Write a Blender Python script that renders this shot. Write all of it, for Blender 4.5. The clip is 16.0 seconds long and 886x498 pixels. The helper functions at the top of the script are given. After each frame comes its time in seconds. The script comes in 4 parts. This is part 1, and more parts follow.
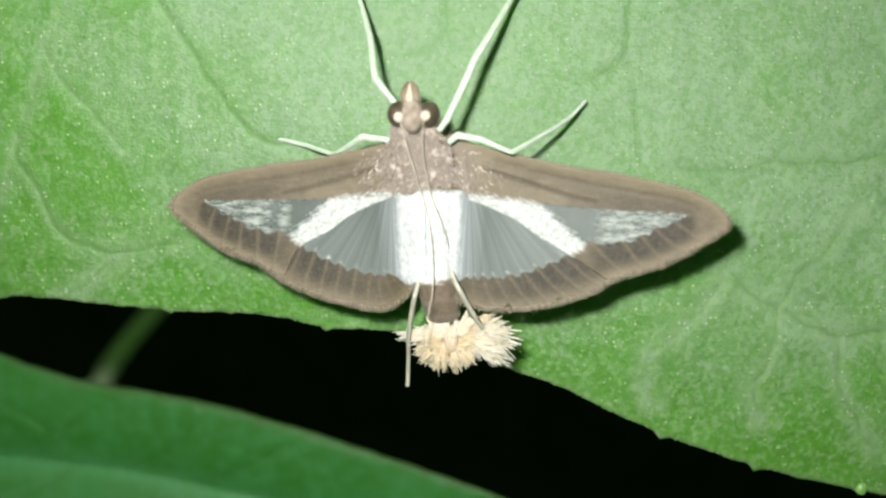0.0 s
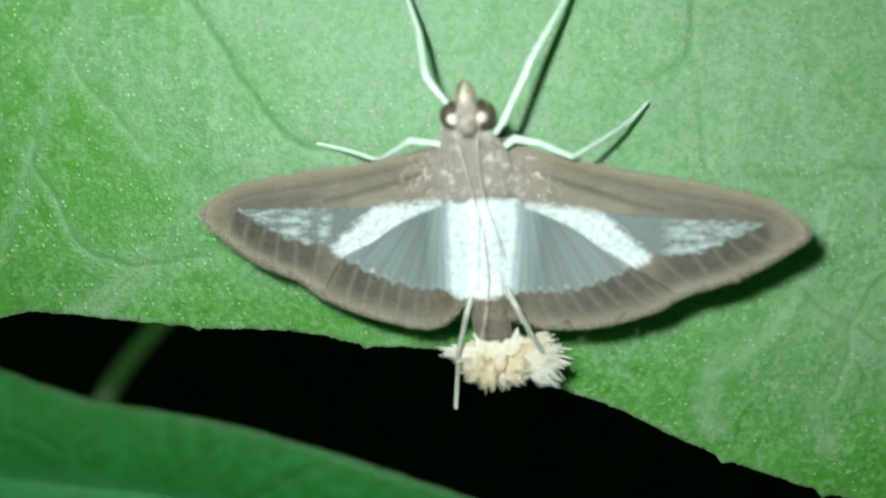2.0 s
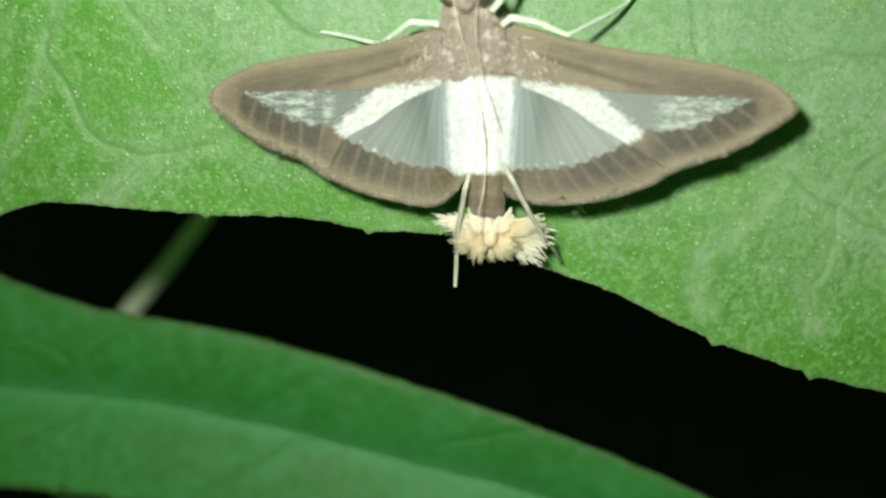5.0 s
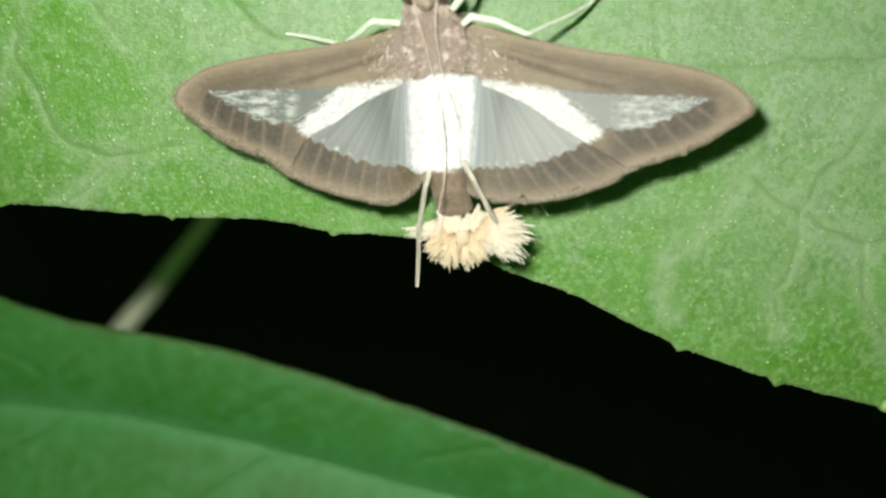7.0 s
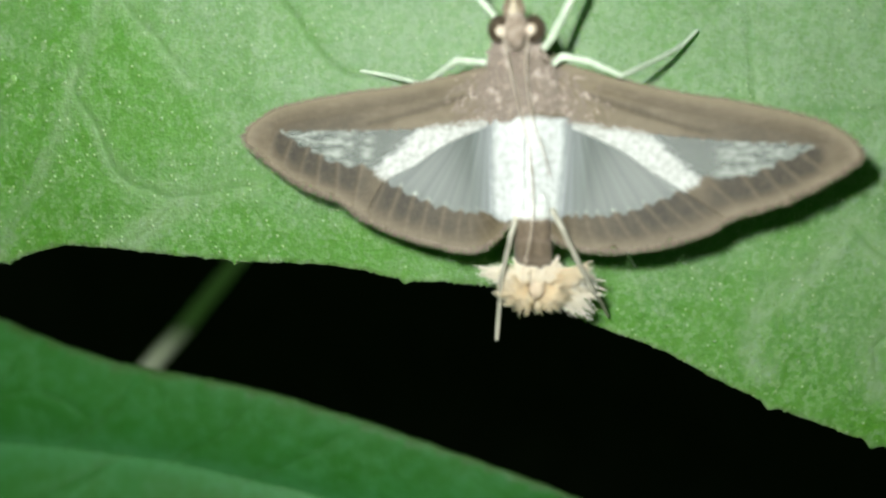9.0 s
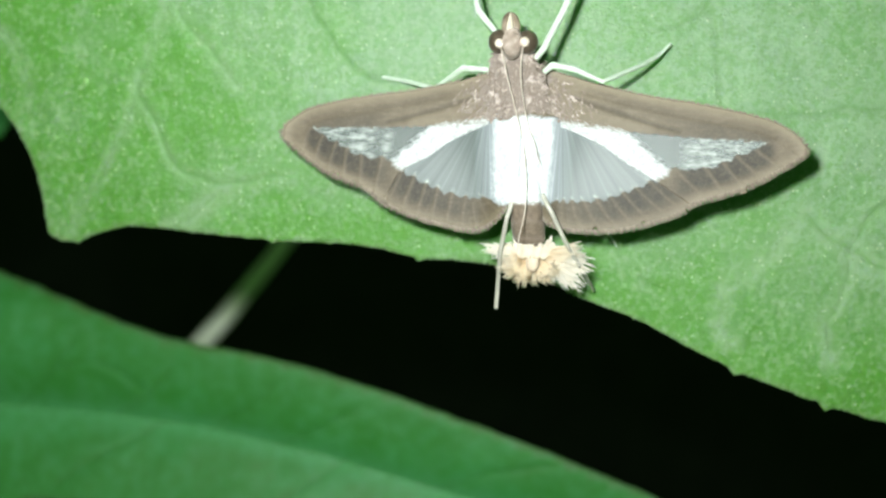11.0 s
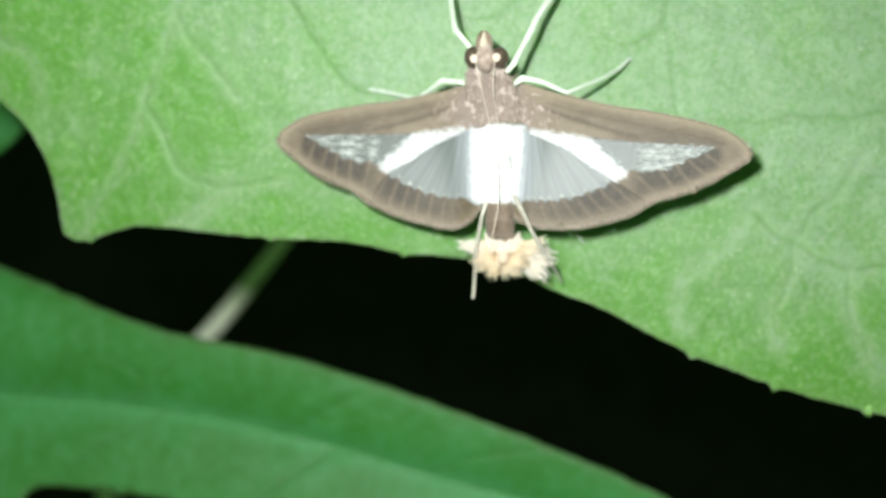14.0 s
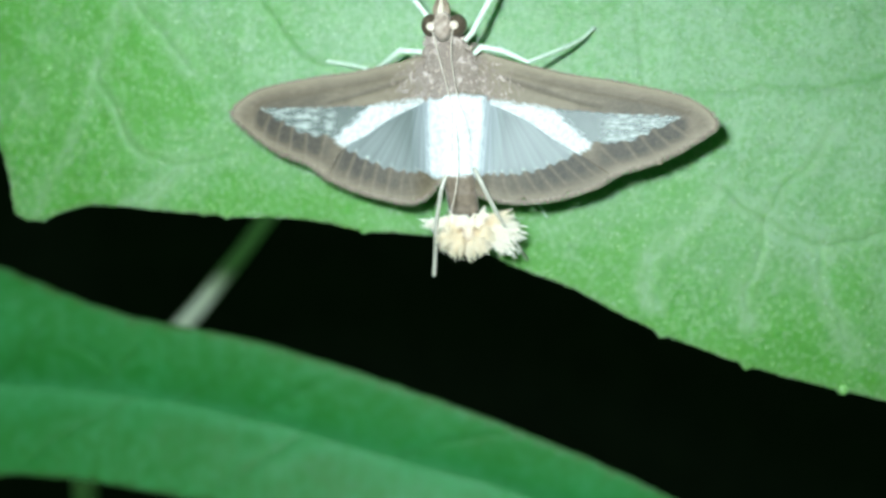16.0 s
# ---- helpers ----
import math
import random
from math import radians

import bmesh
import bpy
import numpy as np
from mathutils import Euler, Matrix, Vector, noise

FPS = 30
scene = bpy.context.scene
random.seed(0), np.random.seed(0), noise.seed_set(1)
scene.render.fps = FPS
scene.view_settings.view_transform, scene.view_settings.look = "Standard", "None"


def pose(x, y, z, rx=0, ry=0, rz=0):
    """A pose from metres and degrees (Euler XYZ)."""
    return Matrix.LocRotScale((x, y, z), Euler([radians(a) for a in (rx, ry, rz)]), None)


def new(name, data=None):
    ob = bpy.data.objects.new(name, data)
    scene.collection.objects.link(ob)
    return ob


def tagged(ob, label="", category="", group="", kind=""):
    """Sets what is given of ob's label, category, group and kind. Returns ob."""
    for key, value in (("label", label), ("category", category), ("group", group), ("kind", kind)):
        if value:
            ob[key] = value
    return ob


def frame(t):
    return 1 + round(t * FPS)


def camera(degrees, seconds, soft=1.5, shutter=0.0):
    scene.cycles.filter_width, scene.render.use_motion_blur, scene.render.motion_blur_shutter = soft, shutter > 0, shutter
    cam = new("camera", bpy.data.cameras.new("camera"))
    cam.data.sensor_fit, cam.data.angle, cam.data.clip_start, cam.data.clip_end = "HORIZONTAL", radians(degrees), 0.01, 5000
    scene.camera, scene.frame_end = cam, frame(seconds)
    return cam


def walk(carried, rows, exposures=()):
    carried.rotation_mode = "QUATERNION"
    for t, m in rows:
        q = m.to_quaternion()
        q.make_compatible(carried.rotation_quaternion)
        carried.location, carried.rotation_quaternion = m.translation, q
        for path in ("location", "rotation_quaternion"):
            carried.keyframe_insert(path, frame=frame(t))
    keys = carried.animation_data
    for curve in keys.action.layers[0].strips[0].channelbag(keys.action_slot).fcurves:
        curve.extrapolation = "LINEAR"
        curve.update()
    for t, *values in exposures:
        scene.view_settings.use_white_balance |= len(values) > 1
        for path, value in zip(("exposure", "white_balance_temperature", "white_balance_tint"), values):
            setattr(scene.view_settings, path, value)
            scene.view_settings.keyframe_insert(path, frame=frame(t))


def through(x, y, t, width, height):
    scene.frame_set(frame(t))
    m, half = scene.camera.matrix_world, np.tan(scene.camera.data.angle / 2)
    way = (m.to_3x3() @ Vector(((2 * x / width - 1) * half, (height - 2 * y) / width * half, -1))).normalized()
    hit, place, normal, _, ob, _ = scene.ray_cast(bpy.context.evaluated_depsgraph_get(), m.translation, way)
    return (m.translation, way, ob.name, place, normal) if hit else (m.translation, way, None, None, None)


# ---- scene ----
from mathutils import geometry

MM = 0.001
cam = camera(42.0, 16.0, soft=2.3)
cam.data.dof.use_dof = True
cam.data.dof.focus_distance = 58 * MM
cam.data.dof.aperture_fstop = 34

# seconds, place of the lens in millimetres, turn in degrees
PATH = [
    (0, (7.987, 4.455, 58.846), (-2.672, 4.962, -0.768)),
    (0.5, (7.345, 5.05, 55.06), (-2.724, 5.025, -0.832)),
    (1, (6.02, 2.891, 56.374), (-3.052, 4.285, -0.723)),
    (1.5, (6.349, 2.419, 55.758), (-2.923, 4.369, -0.888)),
    (2, (4.889, 4.474, 55.095), (-2.241, 4.56, -0.861)),
    (2.5, (6.126, 4.657, 54.081), (-2.182, 4.624, -1.088)),
    (3, (4.934, 4.823, 53.748), (-2.01, 4.939, -0.798)),
    (3.5, (6.945, 3.155, 52.563), (-2.799, 4.865, -1.15)),
    (4, (6.749, 1.564, 53.743), (-3.058, 5.023, -1.116)),
    (4.5, (5.117, 0.396, 56.251), (-3.078, 5.063, -0.977)),
    (5, (5.2, -0.376, 57.237), (-3.014, 4.765, -0.877)),
    (5.2, (6.231, -0.551, 58.028), (-2.432, 4.684, -0.971)),
    (7.3, (7.074, -3.287, 56.677), (0.302, 4.849, -0.197)),
    (7.5, (5.253, -3.545, 55.53), (1.019, 4.869, 0.387)),
    (8, (3.874, -1.571, 51.506), (0.828, 5.611, 0.348)),
    (8.5, (3.296, -1.349, 52.248), (0.669, 5.502, 0.199)),
    (10.8, (6.834, -3.345, 62.747), (1.424, 6.989, 0.539)),
    (11, (5.961, -3.501, 62.965), (1.537, 7.192, 0.904)),
    (11.5, (6.276, -4.622, 65.381), (1.309, 6.944, 0.796)),
    (12, (6.478, -3.546, 65.408), (1.264, 6.749, 0.95)),
    (12.5, (4.83, -4.106, 65.103), (1.301, 6.678, 1.059)),
    (13, (5.297, -4.955, 66.465), (1.256, 6.497, 0.594)),
    (13.5, (6.447, -5.144, 68.935), (1.922, 6.668, 0.75)),
    (14, (7.36, -4.459, 69.12), (1.979, 6.806, 0.641)),
    (14.5, (9.082, -4.018, 68.709), (1.907, 6.944, 0.404)),
    (15, (8.518, -4.217, 69.438), (1.978, 6.539, 0.508)),
    (15.5, (8.514, -3.771, 67.273), (1.527, 6.622, 0.421)),
    (16, (9.113, -5.408, 66.785), (1.65, 6.562, 0.307)),
]
EXPOSURES = [
    (0.0, 0.15, 6500, 15), (0.5, -0.1, 6750, 15), (1.0, -0.07, 7000, 10), (1.5, -0.05, 6370, 0), (2.0, -0.13, 5750, 0), (2.5, -0.17, 6500, 5),
    (3.0, -0.2, 6750, 10), (3.5, -0.25, 7000, 10), (4.0, -0.25, 6750, 0), (4.5, -0.1, 6500, -2), (5.0, 0.0, 6810, 0), (7.5, 0.06, 6900, 14),
    (8.0, -0.3, 7080, 10), (8.5, -0.33, 6750, 10), (11.0, 0.45, 6100, 11), (11.5, 0.54, 6000, 6), (12.0, 0.58, 6250, 14), (12.5, 0.5, 6250, 14),
    (13.0, 0.58, 6250, 12), (13.5, 0.75, 6520, 16), (14.0, 0.77, 6250, 16), (14.5, 0.74, 5850, 13), (15.0, 0.73, 5700, 8), (15.5, 0.68, 5650, 7), (16.0, 0.63, 5500, 4),
]
walk(cam, [(t, pose(*(v * MM for v in place), *turn)) for t, place, turn in PATH], EXPOSURES)

# ---- light: night; the torch beside the lens is built with the things ----
world = bpy.data.worlds.new("night")
scene.world = world
world.use_nodes = True
world.node_tree.nodes["Background"].inputs[0].default_value = (0.2, 0.5, 0.13, 1)
world.node_tree.nodes["Background"].inputs[1].default_value = 0.14


# ---- materials ----
class Nodes:
    """A short way to write a node material."""

    def __init__(self, name):
        self.mat = bpy.data.materials.new(name)
        self.mat.use_nodes = True
        self.tree = self.mat.node_tree
        self.bsdf = self.tree.nodes["Principled BSDF"]
        self.out = self.tree.nodes["Material Output"]
        self.coords = self.node("ShaderNodeTexCoord").outputs["Object"]

    def node(self, kind, **settings):
        n = self.tree.nodes.new(kind)
        for key, value in settings.items():
            if key == "operation":
                n.operation = value
            elif key == "data_type":
                n.data_type = value
            elif key == "attribute_name":
                n.attribute_name = value
            elif key == "feature":
                n.feature = value
            elif key == "blend_type":
                n.blend_type = value
        return n

    def put(self, socket, value):
        if isinstance(value, bpy.types.NodeSocket):
            self.tree.links.new(value, socket)
        elif isinstance(value, tuple) and len(value) == 3 and socket.type == "RGBA":
            socket.default_value = (*value, 1)
        else:
            socket.default_value = value

    def math(self, operation, a, b=0.0, c=0.0):
        n = self.node("ShaderNodeMath", operation=operation)
        for socket, value in zip(n.inputs, (a, b, c)):
            self.put(socket, value)
        return n.outputs[0]

    def noise(self, size_mm, detail=3.0, where=None, rough=0.55):
        n = self.node("ShaderNodeTexNoise")
        self.put(n.inputs["Vector"], where or self.coords)
        n.inputs["Scale"].default_value = 1.0 / (size_mm * MM)
        n.inputs["Detail"].default_value = detail
        n.inputs["Roughness"].default_value = rough
        return n.outputs["Fac"]

    def cells(self, size_mm, output="Distance"):
        n = self.node("ShaderNodeTexVoronoi")
        self.put(n.inputs["Vector"], self.coords)
        n.inputs["Scale"].default_value = 1.0 / (size_mm * MM)
        return n.outputs[output]

    def attr(self, name):
        return self.node("ShaderNodeAttribute", attribute_name=name).outputs["Fac"]

    def ramp(self, value, low, high, to_low=0.0, to_high=1.0):
        n = self.node("ShaderNodeMapRange")
        for socket, v in zip(n.inputs, (value, low, high, to_low, to_high)):
            self.put(socket, v)
        return n.outputs[0]

    def mix(self, factor, a, b, blend="MIX"):
        n = self.node("ShaderNodeMix", data_type="RGBA", blend_type=blend)
        self.put(n.inputs[0], factor)
        self.put(n.inputs[6], a)
        self.put(n.inputs[7], b)
        return n.outputs[2]

    def bump(self, height, depth_mm, strength=1.0, before=None):
        n = self.node("ShaderNodeBump")
        n.inputs["Strength"].default_value = strength
        n.inputs["Distance"].default_value = depth_mm * MM
        self.put(n.inputs["Height"], height)
        if before:
            self.put(n.inputs["Normal"], before)
        return n.outputs[0]

    def set(self, **values):
        for key, value in values.items():
            self.put(self.bsdf.inputs[key.replace("_", " ")], value)
        return self


def translucent(n, colour, share):
    """Lets part of the light through a thin sheet."""
    t = n.node("ShaderNodeBsdfTranslucent")
    n.put(t.inputs["Color"], colour)
    m = n.node("ShaderNodeMixShader")
    n.put(m.inputs[0], share)
    n.tree.links.new(n.bsdf.outputs[0], m.inputs[1])
    n.tree.links.new(t.outputs[0], m.inputs[2])
    n.tree.links.new(m.outputs[0], n.out.inputs["Surface"])


def leaf_material(name, deep, fresh, pale, margin, shine, gloss=0.5, grain=0.16, through=0.22, glint=0.5, soak=0.0, mottle=0.3, wax=0.5, fleck=0.3):
    n = Nodes(name)
    vein = n.math("MULTIPLY", n.attr("vein"), n.ramp(n.noise(0.8, 4), 0.38, 0.62, 0.45, 1.0))
    # pale gloss of the torch on the skin, mixed into the colour
    bloom = n.math("ADD", n.attr("bloom"), n.math("ADD", n.ramp(n.noise(7.0, 5), 0.36, 0.64, -0.34, 0.34), n.ramp(n.noise(1.1, 4, None, 0.65), 0.36, 0.64, -0.12, 0.12)))
    speckle = n.noise(0.16, 3)
    ragged = n.math("ADD", n.math("MAXIMUM", bloom, n.math("MULTIPLY", vein, 0.62)), n.math("MULTIPLY_ADD", speckle, 1.1, -0.55))
    patch = n.ramp(ragged, 0.0, 1.0)
    colour = n.mix(patch, deep, fresh)
    colour = n.mix(n.math("MULTIPLY", n.ramp(n.noise(1.0, 4), 0.42, 0.68), mottle), colour, pale)
    colour = n.mix(n.math("MULTIPLY", n.attr("rim"), 0.3), colour, margin)
    # the skin's grain: small papillae, each of its own tone, with painted glints here and there and dark pits between
    grainy = n.ramp(patch, 0.0, 0.6, 0.8, 1.0)
    tone = n.cells(0.26, "Color")
    swirl = n.noise(0.3, 3, None, 0.65)
    lift = n.math("MULTIPLY", n.ramp(n.math("MULTIPLY_ADD", swirl, 0.9, n.math("MULTIPLY", tone, 0.55)), 0.72, 1.02), grainy)
    colour = n.mix(n.math("MULTIPLY", lift, fleck), colour, pale)
    sink = n.ramp(n.math("MULTIPLY_ADD", swirl, 0.9, n.math("MULTIPLY", tone, 0.55)), 0.76, 0.46)
    colour = n.mix(n.math("MULTIPLY", sink, n.math("MULTIPLY", grainy, 0.8 * fleck)), colour, n.mix(0.35, deep, (0.02, 0.09, 0.0)))
    colour = n.mix(n.math("MULTIPLY", vein, 0.66), colour, pale)
    # shade in the sunken vein lines, darkened in the colour
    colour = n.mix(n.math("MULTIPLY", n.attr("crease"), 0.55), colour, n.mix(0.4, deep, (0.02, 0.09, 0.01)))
    # glints of the torch, painted as sparse light dots
    rare = n.ramp(n.noise(2.5, 3), 0.36, 0.62, 0.93, 0.68)
    glint_spot = n.math("MULTIPLY", n.ramp(n.cells(0.25), 0.1, 0.36, 1.0, 0.0), n.math("GREATER_THAN", n.cells(0.25, "Color"), rare))
    colour = n.mix(n.math("MULTIPLY", glint_spot, glint), colour, shine)
    pit = n.math("MULTIPLY", n.ramp(n.cells(0.27), 0.1, 0.36, 1.0, 0.0), n.ramp(n.cells(0.27, "Color"), 0.7, 0.76))
    colour = n.mix(n.math("MULTIPLY", pit, 0.8 * fleck), colour, n.mix(0.5, deep, (0.0, 0.02, 0.0)))
    fine = n.bump(n.noise(grain, 2), 0.07, 0.9)
    fine = n.bump(n.noise(0.45, 3), 0.05, 0.3 if fleck > 0.1 else 0.08, fine)
    fine = n.bump(glint_spot, 0.06, 0.7, fine)
    rough = n.ramp(n.cells(0.26, "Color"), 0.0, 1.0, gloss - 0.1, gloss + 0.15)
    n.set(Base_Color=colour, Roughness=rough, Normal=fine, IOR=1.45 if wax < 1 else 1.56, Subsurface_Weight=soak, Subsurface_Scale=0.9 * MM, Specular_IOR_Level=wax)
    n.bsdf.inputs["Subsurface Radius"].default_value = (0.6, 1.0, 0.25)
    translucent(n, (0.28, 0.58, 0.05), through)
    return n.mat


M_LEAF = leaf_material("leaf_green", (0.076, 0.288, 0.002), (0.215, 0.365, 0.178), (0.315, 0.46, 0.255), (0.46, 0.53, 0.35), (0.8, 0.9, 0.58), 0.64, 0.16, 0.2, 0.5, 0.42, 0.1, wax=1.0, fleck=0.64)
M_LOWER = leaf_material("leaf_dark_green", (0.032, 0.22, 0.02), (0.078, 0.39, 0.115), (0.125, 0.44, 0.17), (0.12, 0.12, 0.06), (0.07, 0.27, 0.12), 0.56, 0.3, 0.3, 0.1, 0.0, 0.34, wax=0.7, fleck=0.09)


def simple(name, a, b, size, rough, depth, bump_size=None, sheen=0.0):
    n = Nodes(name)
    colour = n.mix(n.ramp(n.noise(size, 4), 0.35, 0.65), a, b)
    n.set(Base_Color=colour, Roughness=rough, Normal=n.bump(n.noise(bump_size or size, 3), depth, 0.8))
    n.bsdf.inputs["Sheen Weight"].default_value = sheen
    return n.mat


M_VEIN = simple("vein_pale_green", (0.09, 0.24, 0.04), (0.14, 0.30, 0.08), 0.6, 0.5, 0.03)
M_FINE_VEIN = simple("vein_deep_green", (0.07, 0.21, 0.03), (0.10, 0.25, 0.05), 0.6, 0.5, 0.03)
M_LOWER_VEIN = simple("vein_dull_green", (0.062, 0.24, 0.05), (0.08, 0.265, 0.065), 0.8, 0.5, 0.05)
M_STEM = simple("stem_pale_green", (0.86, 0.9, 0.68), (0.93, 0.94, 0.8), 1.2, 0.5, 0.06)
# darker than real soil: the deep shade is put into its colour
M_SHADED_SOIL = simple("shade_black_soil", (0.005, 0.007, 0.004), (0.011, 0.013, 0.008), 18.0, 0.95, 4.0)
M_LEG = simple("leg_pale", (0.52, 0.62, 0.48), (0.66, 0.75, 0.61), 0.5, 0.45, 0.02)
M_HINDLEG = simple("hind_leg_straw", (0.42, 0.40, 0.33), (0.54, 0.51, 0.43), 0.5, 0.45, 0.02)
M_BROWN = simple("brown_scales", (0.14, 0.10, 0.072), (0.23, 0.172, 0.13), 0.4, 0.6, 0.08, 0.16, 0.15)
M_SPECK = simple("speck_yellow_green", (0.17, 0.36, 0.08), (0.22, 0.41, 0.13), 0.3, 0.35, 0.02)
M_SCAPE = simple("scape_pinkish_cream", (0.62, 0.5, 0.4), (0.76, 0.66, 0.56), 0.3, 0.6, 0.03)
M_EYE = simple("eye_dark", (0.055, 0.04, 0.028), (0.1, 0.074, 0.05), 0.2, 0.3, 0.01, 0.08)
M_CREAM = simple("cream_scales", (0.52, 0.42, 0.30), (0.68, 0.6, 0.48), 0.3, 0.6, 0.03)
M_HEAD = simple("head_scales", (0.22, 0.165, 0.125), (0.4, 0.32, 0.26), 0.35, 0.6, 0.05, 0.12, 0.15)
M_PALP = simple("palp_tan", (0.15, 0.11, 0.07), (0.26, 0.2, 0.14), 0.5, 0.5, 0.05)
M_ANTENNA = simple("antenna_brown", (0.5, 0.42, 0.34), (0.64, 0.56, 0.47), 0.5, 0.45, 0.01)


def wing_material():
    n = Nodes("wing_scales")
    fray = n.math("MULTIPLY_ADD", n.noise(0.22, 4), 0.44, -0.22)
    rays = n.node("ShaderNodeCombineXYZ")
    n.put(rays.inputs[0], n.attr("ray"))
    streak = n.noise(1.0, 4, rays.outputs[0], 0.7)
    long = n.node("ShaderNodeMapping")
    n.put(long.inputs["Vector"], n.coords)
    long.inputs["Scale"].default_value = (0.32, 1.0, 1.0)
    dash = n.noise(0.22, 4, long.outputs[0])
    glass = n.ramp(n.math("ADD", n.attr("glass"), fray), -0.05, 0.07)
    white = n.ramp(n.math("ADD", n.math("ADD", n.attr("white"), fray), n.math("MULTIPLY_ADD", streak, 0.9, -0.45)), -0.14, 0.16)
    torn = n.math("MULTIPLY", n.ramp(dash, 0.54, 0.64), n.ramp(n.attr("white"), 0.05, 0.42, 0.62, 0.0))
    white = n.math("MULTIPLY", white, n.math("SUBTRACT", 1.0, n.math("MULTIPLY", torn, n.math("SUBTRACT", 1.0, n.attr("veil")))))
    brown = n.mix(n.ramp(n.noise(0.9, 5), 0.3, 0.7), (0.106, 0.081, 0.048), (0.147, 0.113, 0.071))
    brown = n.mix(n.ramp(dash, 0.5, 0.72, 0.0, 0.35), brown, (0.087, 0.064, 0.041))
    brown = n.mix(n.ramp(dash, 0.46, 0.28, 0.0, 0.3), brown, (0.246, 0.19, 0.138))
    brown = n.mix(n.math("MULTIPLY", n.attr("pale"), 0.62), brown, (0.272, 0.22, 0.147))
    brown = n.mix(n.attr("dark"), brown, n.mix(n.ramp(n.noise(0.3, 3), 0.35, 0.65), (0.024, 0.018, 0.009), (0.042, 0.031, 0.016)))
    brown = n.mix(n.math("MULTIPLY", n.ramp(n.cells(0.1, "Color"), 0.5, 1.0), 0.1), brown, (0.285, 0.24, 0.17))
    pearl = n.mix(n.ramp(streak, 0.36, 0.72), (0.118, 0.138, 0.129), (0.215, 0.24, 0.233))
    pearl = n.mix(n.ramp(n.attr("veil"), 0.0, 1.0, 0.55, 0.0), pearl, (0.085, 0.105, 0.09))
    near = n.math("MULTIPLY", n.attr("veil"), n.ramp(n.attr("white"), -1.1, 0.0, 0.0, 1.0))
    pearl = n.mix(n.math("MULTIPLY", near, n.ramp(streak, 0.34, 0.58, 0.2, 1.0)), pearl, (0.53, 0.56, 0.59))
    flecks = n.math("MULTIPLY", n.attr("fleck"), n.ramp(n.noise(0.26, 5, long.outputs[0], 0.7), 0.43, 0.62, 0.06, 0.74))
    pearl = n.mix(flecks, pearl, (0.46, 0.49, 0.45))
    snow = n.mix(n.ramp(n.noise(0.25, 3), 0.35, 0.6), (0.38, 0.39, 0.375), (0.57, 0.58, 0.57))
    snow = n.mix(n.ramp(streak, 0.52, 0.7, 0.0, 0.45), snow, (0.36, 0.37, 0.34))
    snow = n.mix(n.attr("veil"), snow, n.mix(n.ramp(n.noise(0.25, 3), 0.35, 0.6), (0.5, 0.52, 0.515), (0.70, 0.72, 0.73)))
    colour = n.mix(white, n.mix(glass, brown, pearl), snow)
    clear = n.math("MULTIPLY", n.math("MULTIPLY", glass, n.math("SUBTRACT", 1.0, white)), n.math("SUBTRACT", 1.0, flecks))
    rough = n.ramp(clear, 0, 1, 0.62, 0.4)
    height = n.math("ADD", n.noise(0.12, 3), n.math("MULTIPLY", streak, 0.5))
    n.set(Base_Color=colour, Roughness=rough, Normal=n.bump(height, 0.04, 0.6))
    n.bsdf.inputs["Sheen Weight"].default_value = 0.095
    t = n.node("ShaderNodeBsdfTransparent")
    m = n.node("ShaderNodeMixShader")
    n.put(m.inputs[0], n.math("MULTIPLY", clear, n.ramp(n.attr("veil"), 0.0, 1.0, 0.42, 0.32)))
    n.tree.links.new(n.bsdf.outputs[0], m.inputs[1])
    n.tree.links.new(t.outputs[0], m.inputs[2])
    n.tree.links.new(m.outputs[0], n.out.inputs["Surface"])
    return n.mat


def abdomen_material():
    n = Nodes("abdomen_scales")
    fray = n.math("MULTIPLY_ADD", n.noise(0.3, 3), 0.4, -0.2)
    white = n.ramp(n.math("ADD", n.attr("white"), fray), -0.1, 0.15)
    ring = n.ramp(n.attr("ring"), 0.0, 1.0)
    brown = n.mix(n.ramp(n.noise(0.3, 4), 0.3, 0.7), (0.115, 0.083, 0.056), (0.22, 0.165, 0.118))
    brown = n.mix(n.math("MULTIPLY", ring, 0.5), brown, (0.27, 0.21, 0.165))
    snow = n.mix(n.ramp(n.noise(0.25, 3), 0.35, 0.6), (0.59, 0.62, 0.61), (0.75, 0.77, 0.76))
    n.set(Base_Color=n.mix(white, brown, snow), Roughness=0.6, Normal=n.bump(n.noise(0.14, 3), 0.08, 0.8))
    n.bsdf.inputs["Sheen Weight"].default_value = 0.15
    return n.mat


def tuft_material(name, dull, bright, dull_tip, bright_tip):
    n = Nodes(name)
    island = n.node("ShaderNodeNewGeometry").outputs["Random Per Island"]
    base, tip = n.mix(island, dull, bright), n.mix(island, dull_tip, bright_tip)
    n.set(Base_Color=n.mix(n.attr("along"), base, tip), Roughness=0.5, Normal=n.bump(n.noise(0.08, 2), 0.02, 0.6))
    translucent(n, (0.97, 0.9, 0.76), 0.5)
    return n.mat


def lamp_material():
    n = Nodes("lamp_glow")
    n.set(Base_Color=(0.9, 0.9, 0.9), Emission_Color=(0.96, 1.0, 0.93), Emission_Strength=1480.0)
    return n.mat


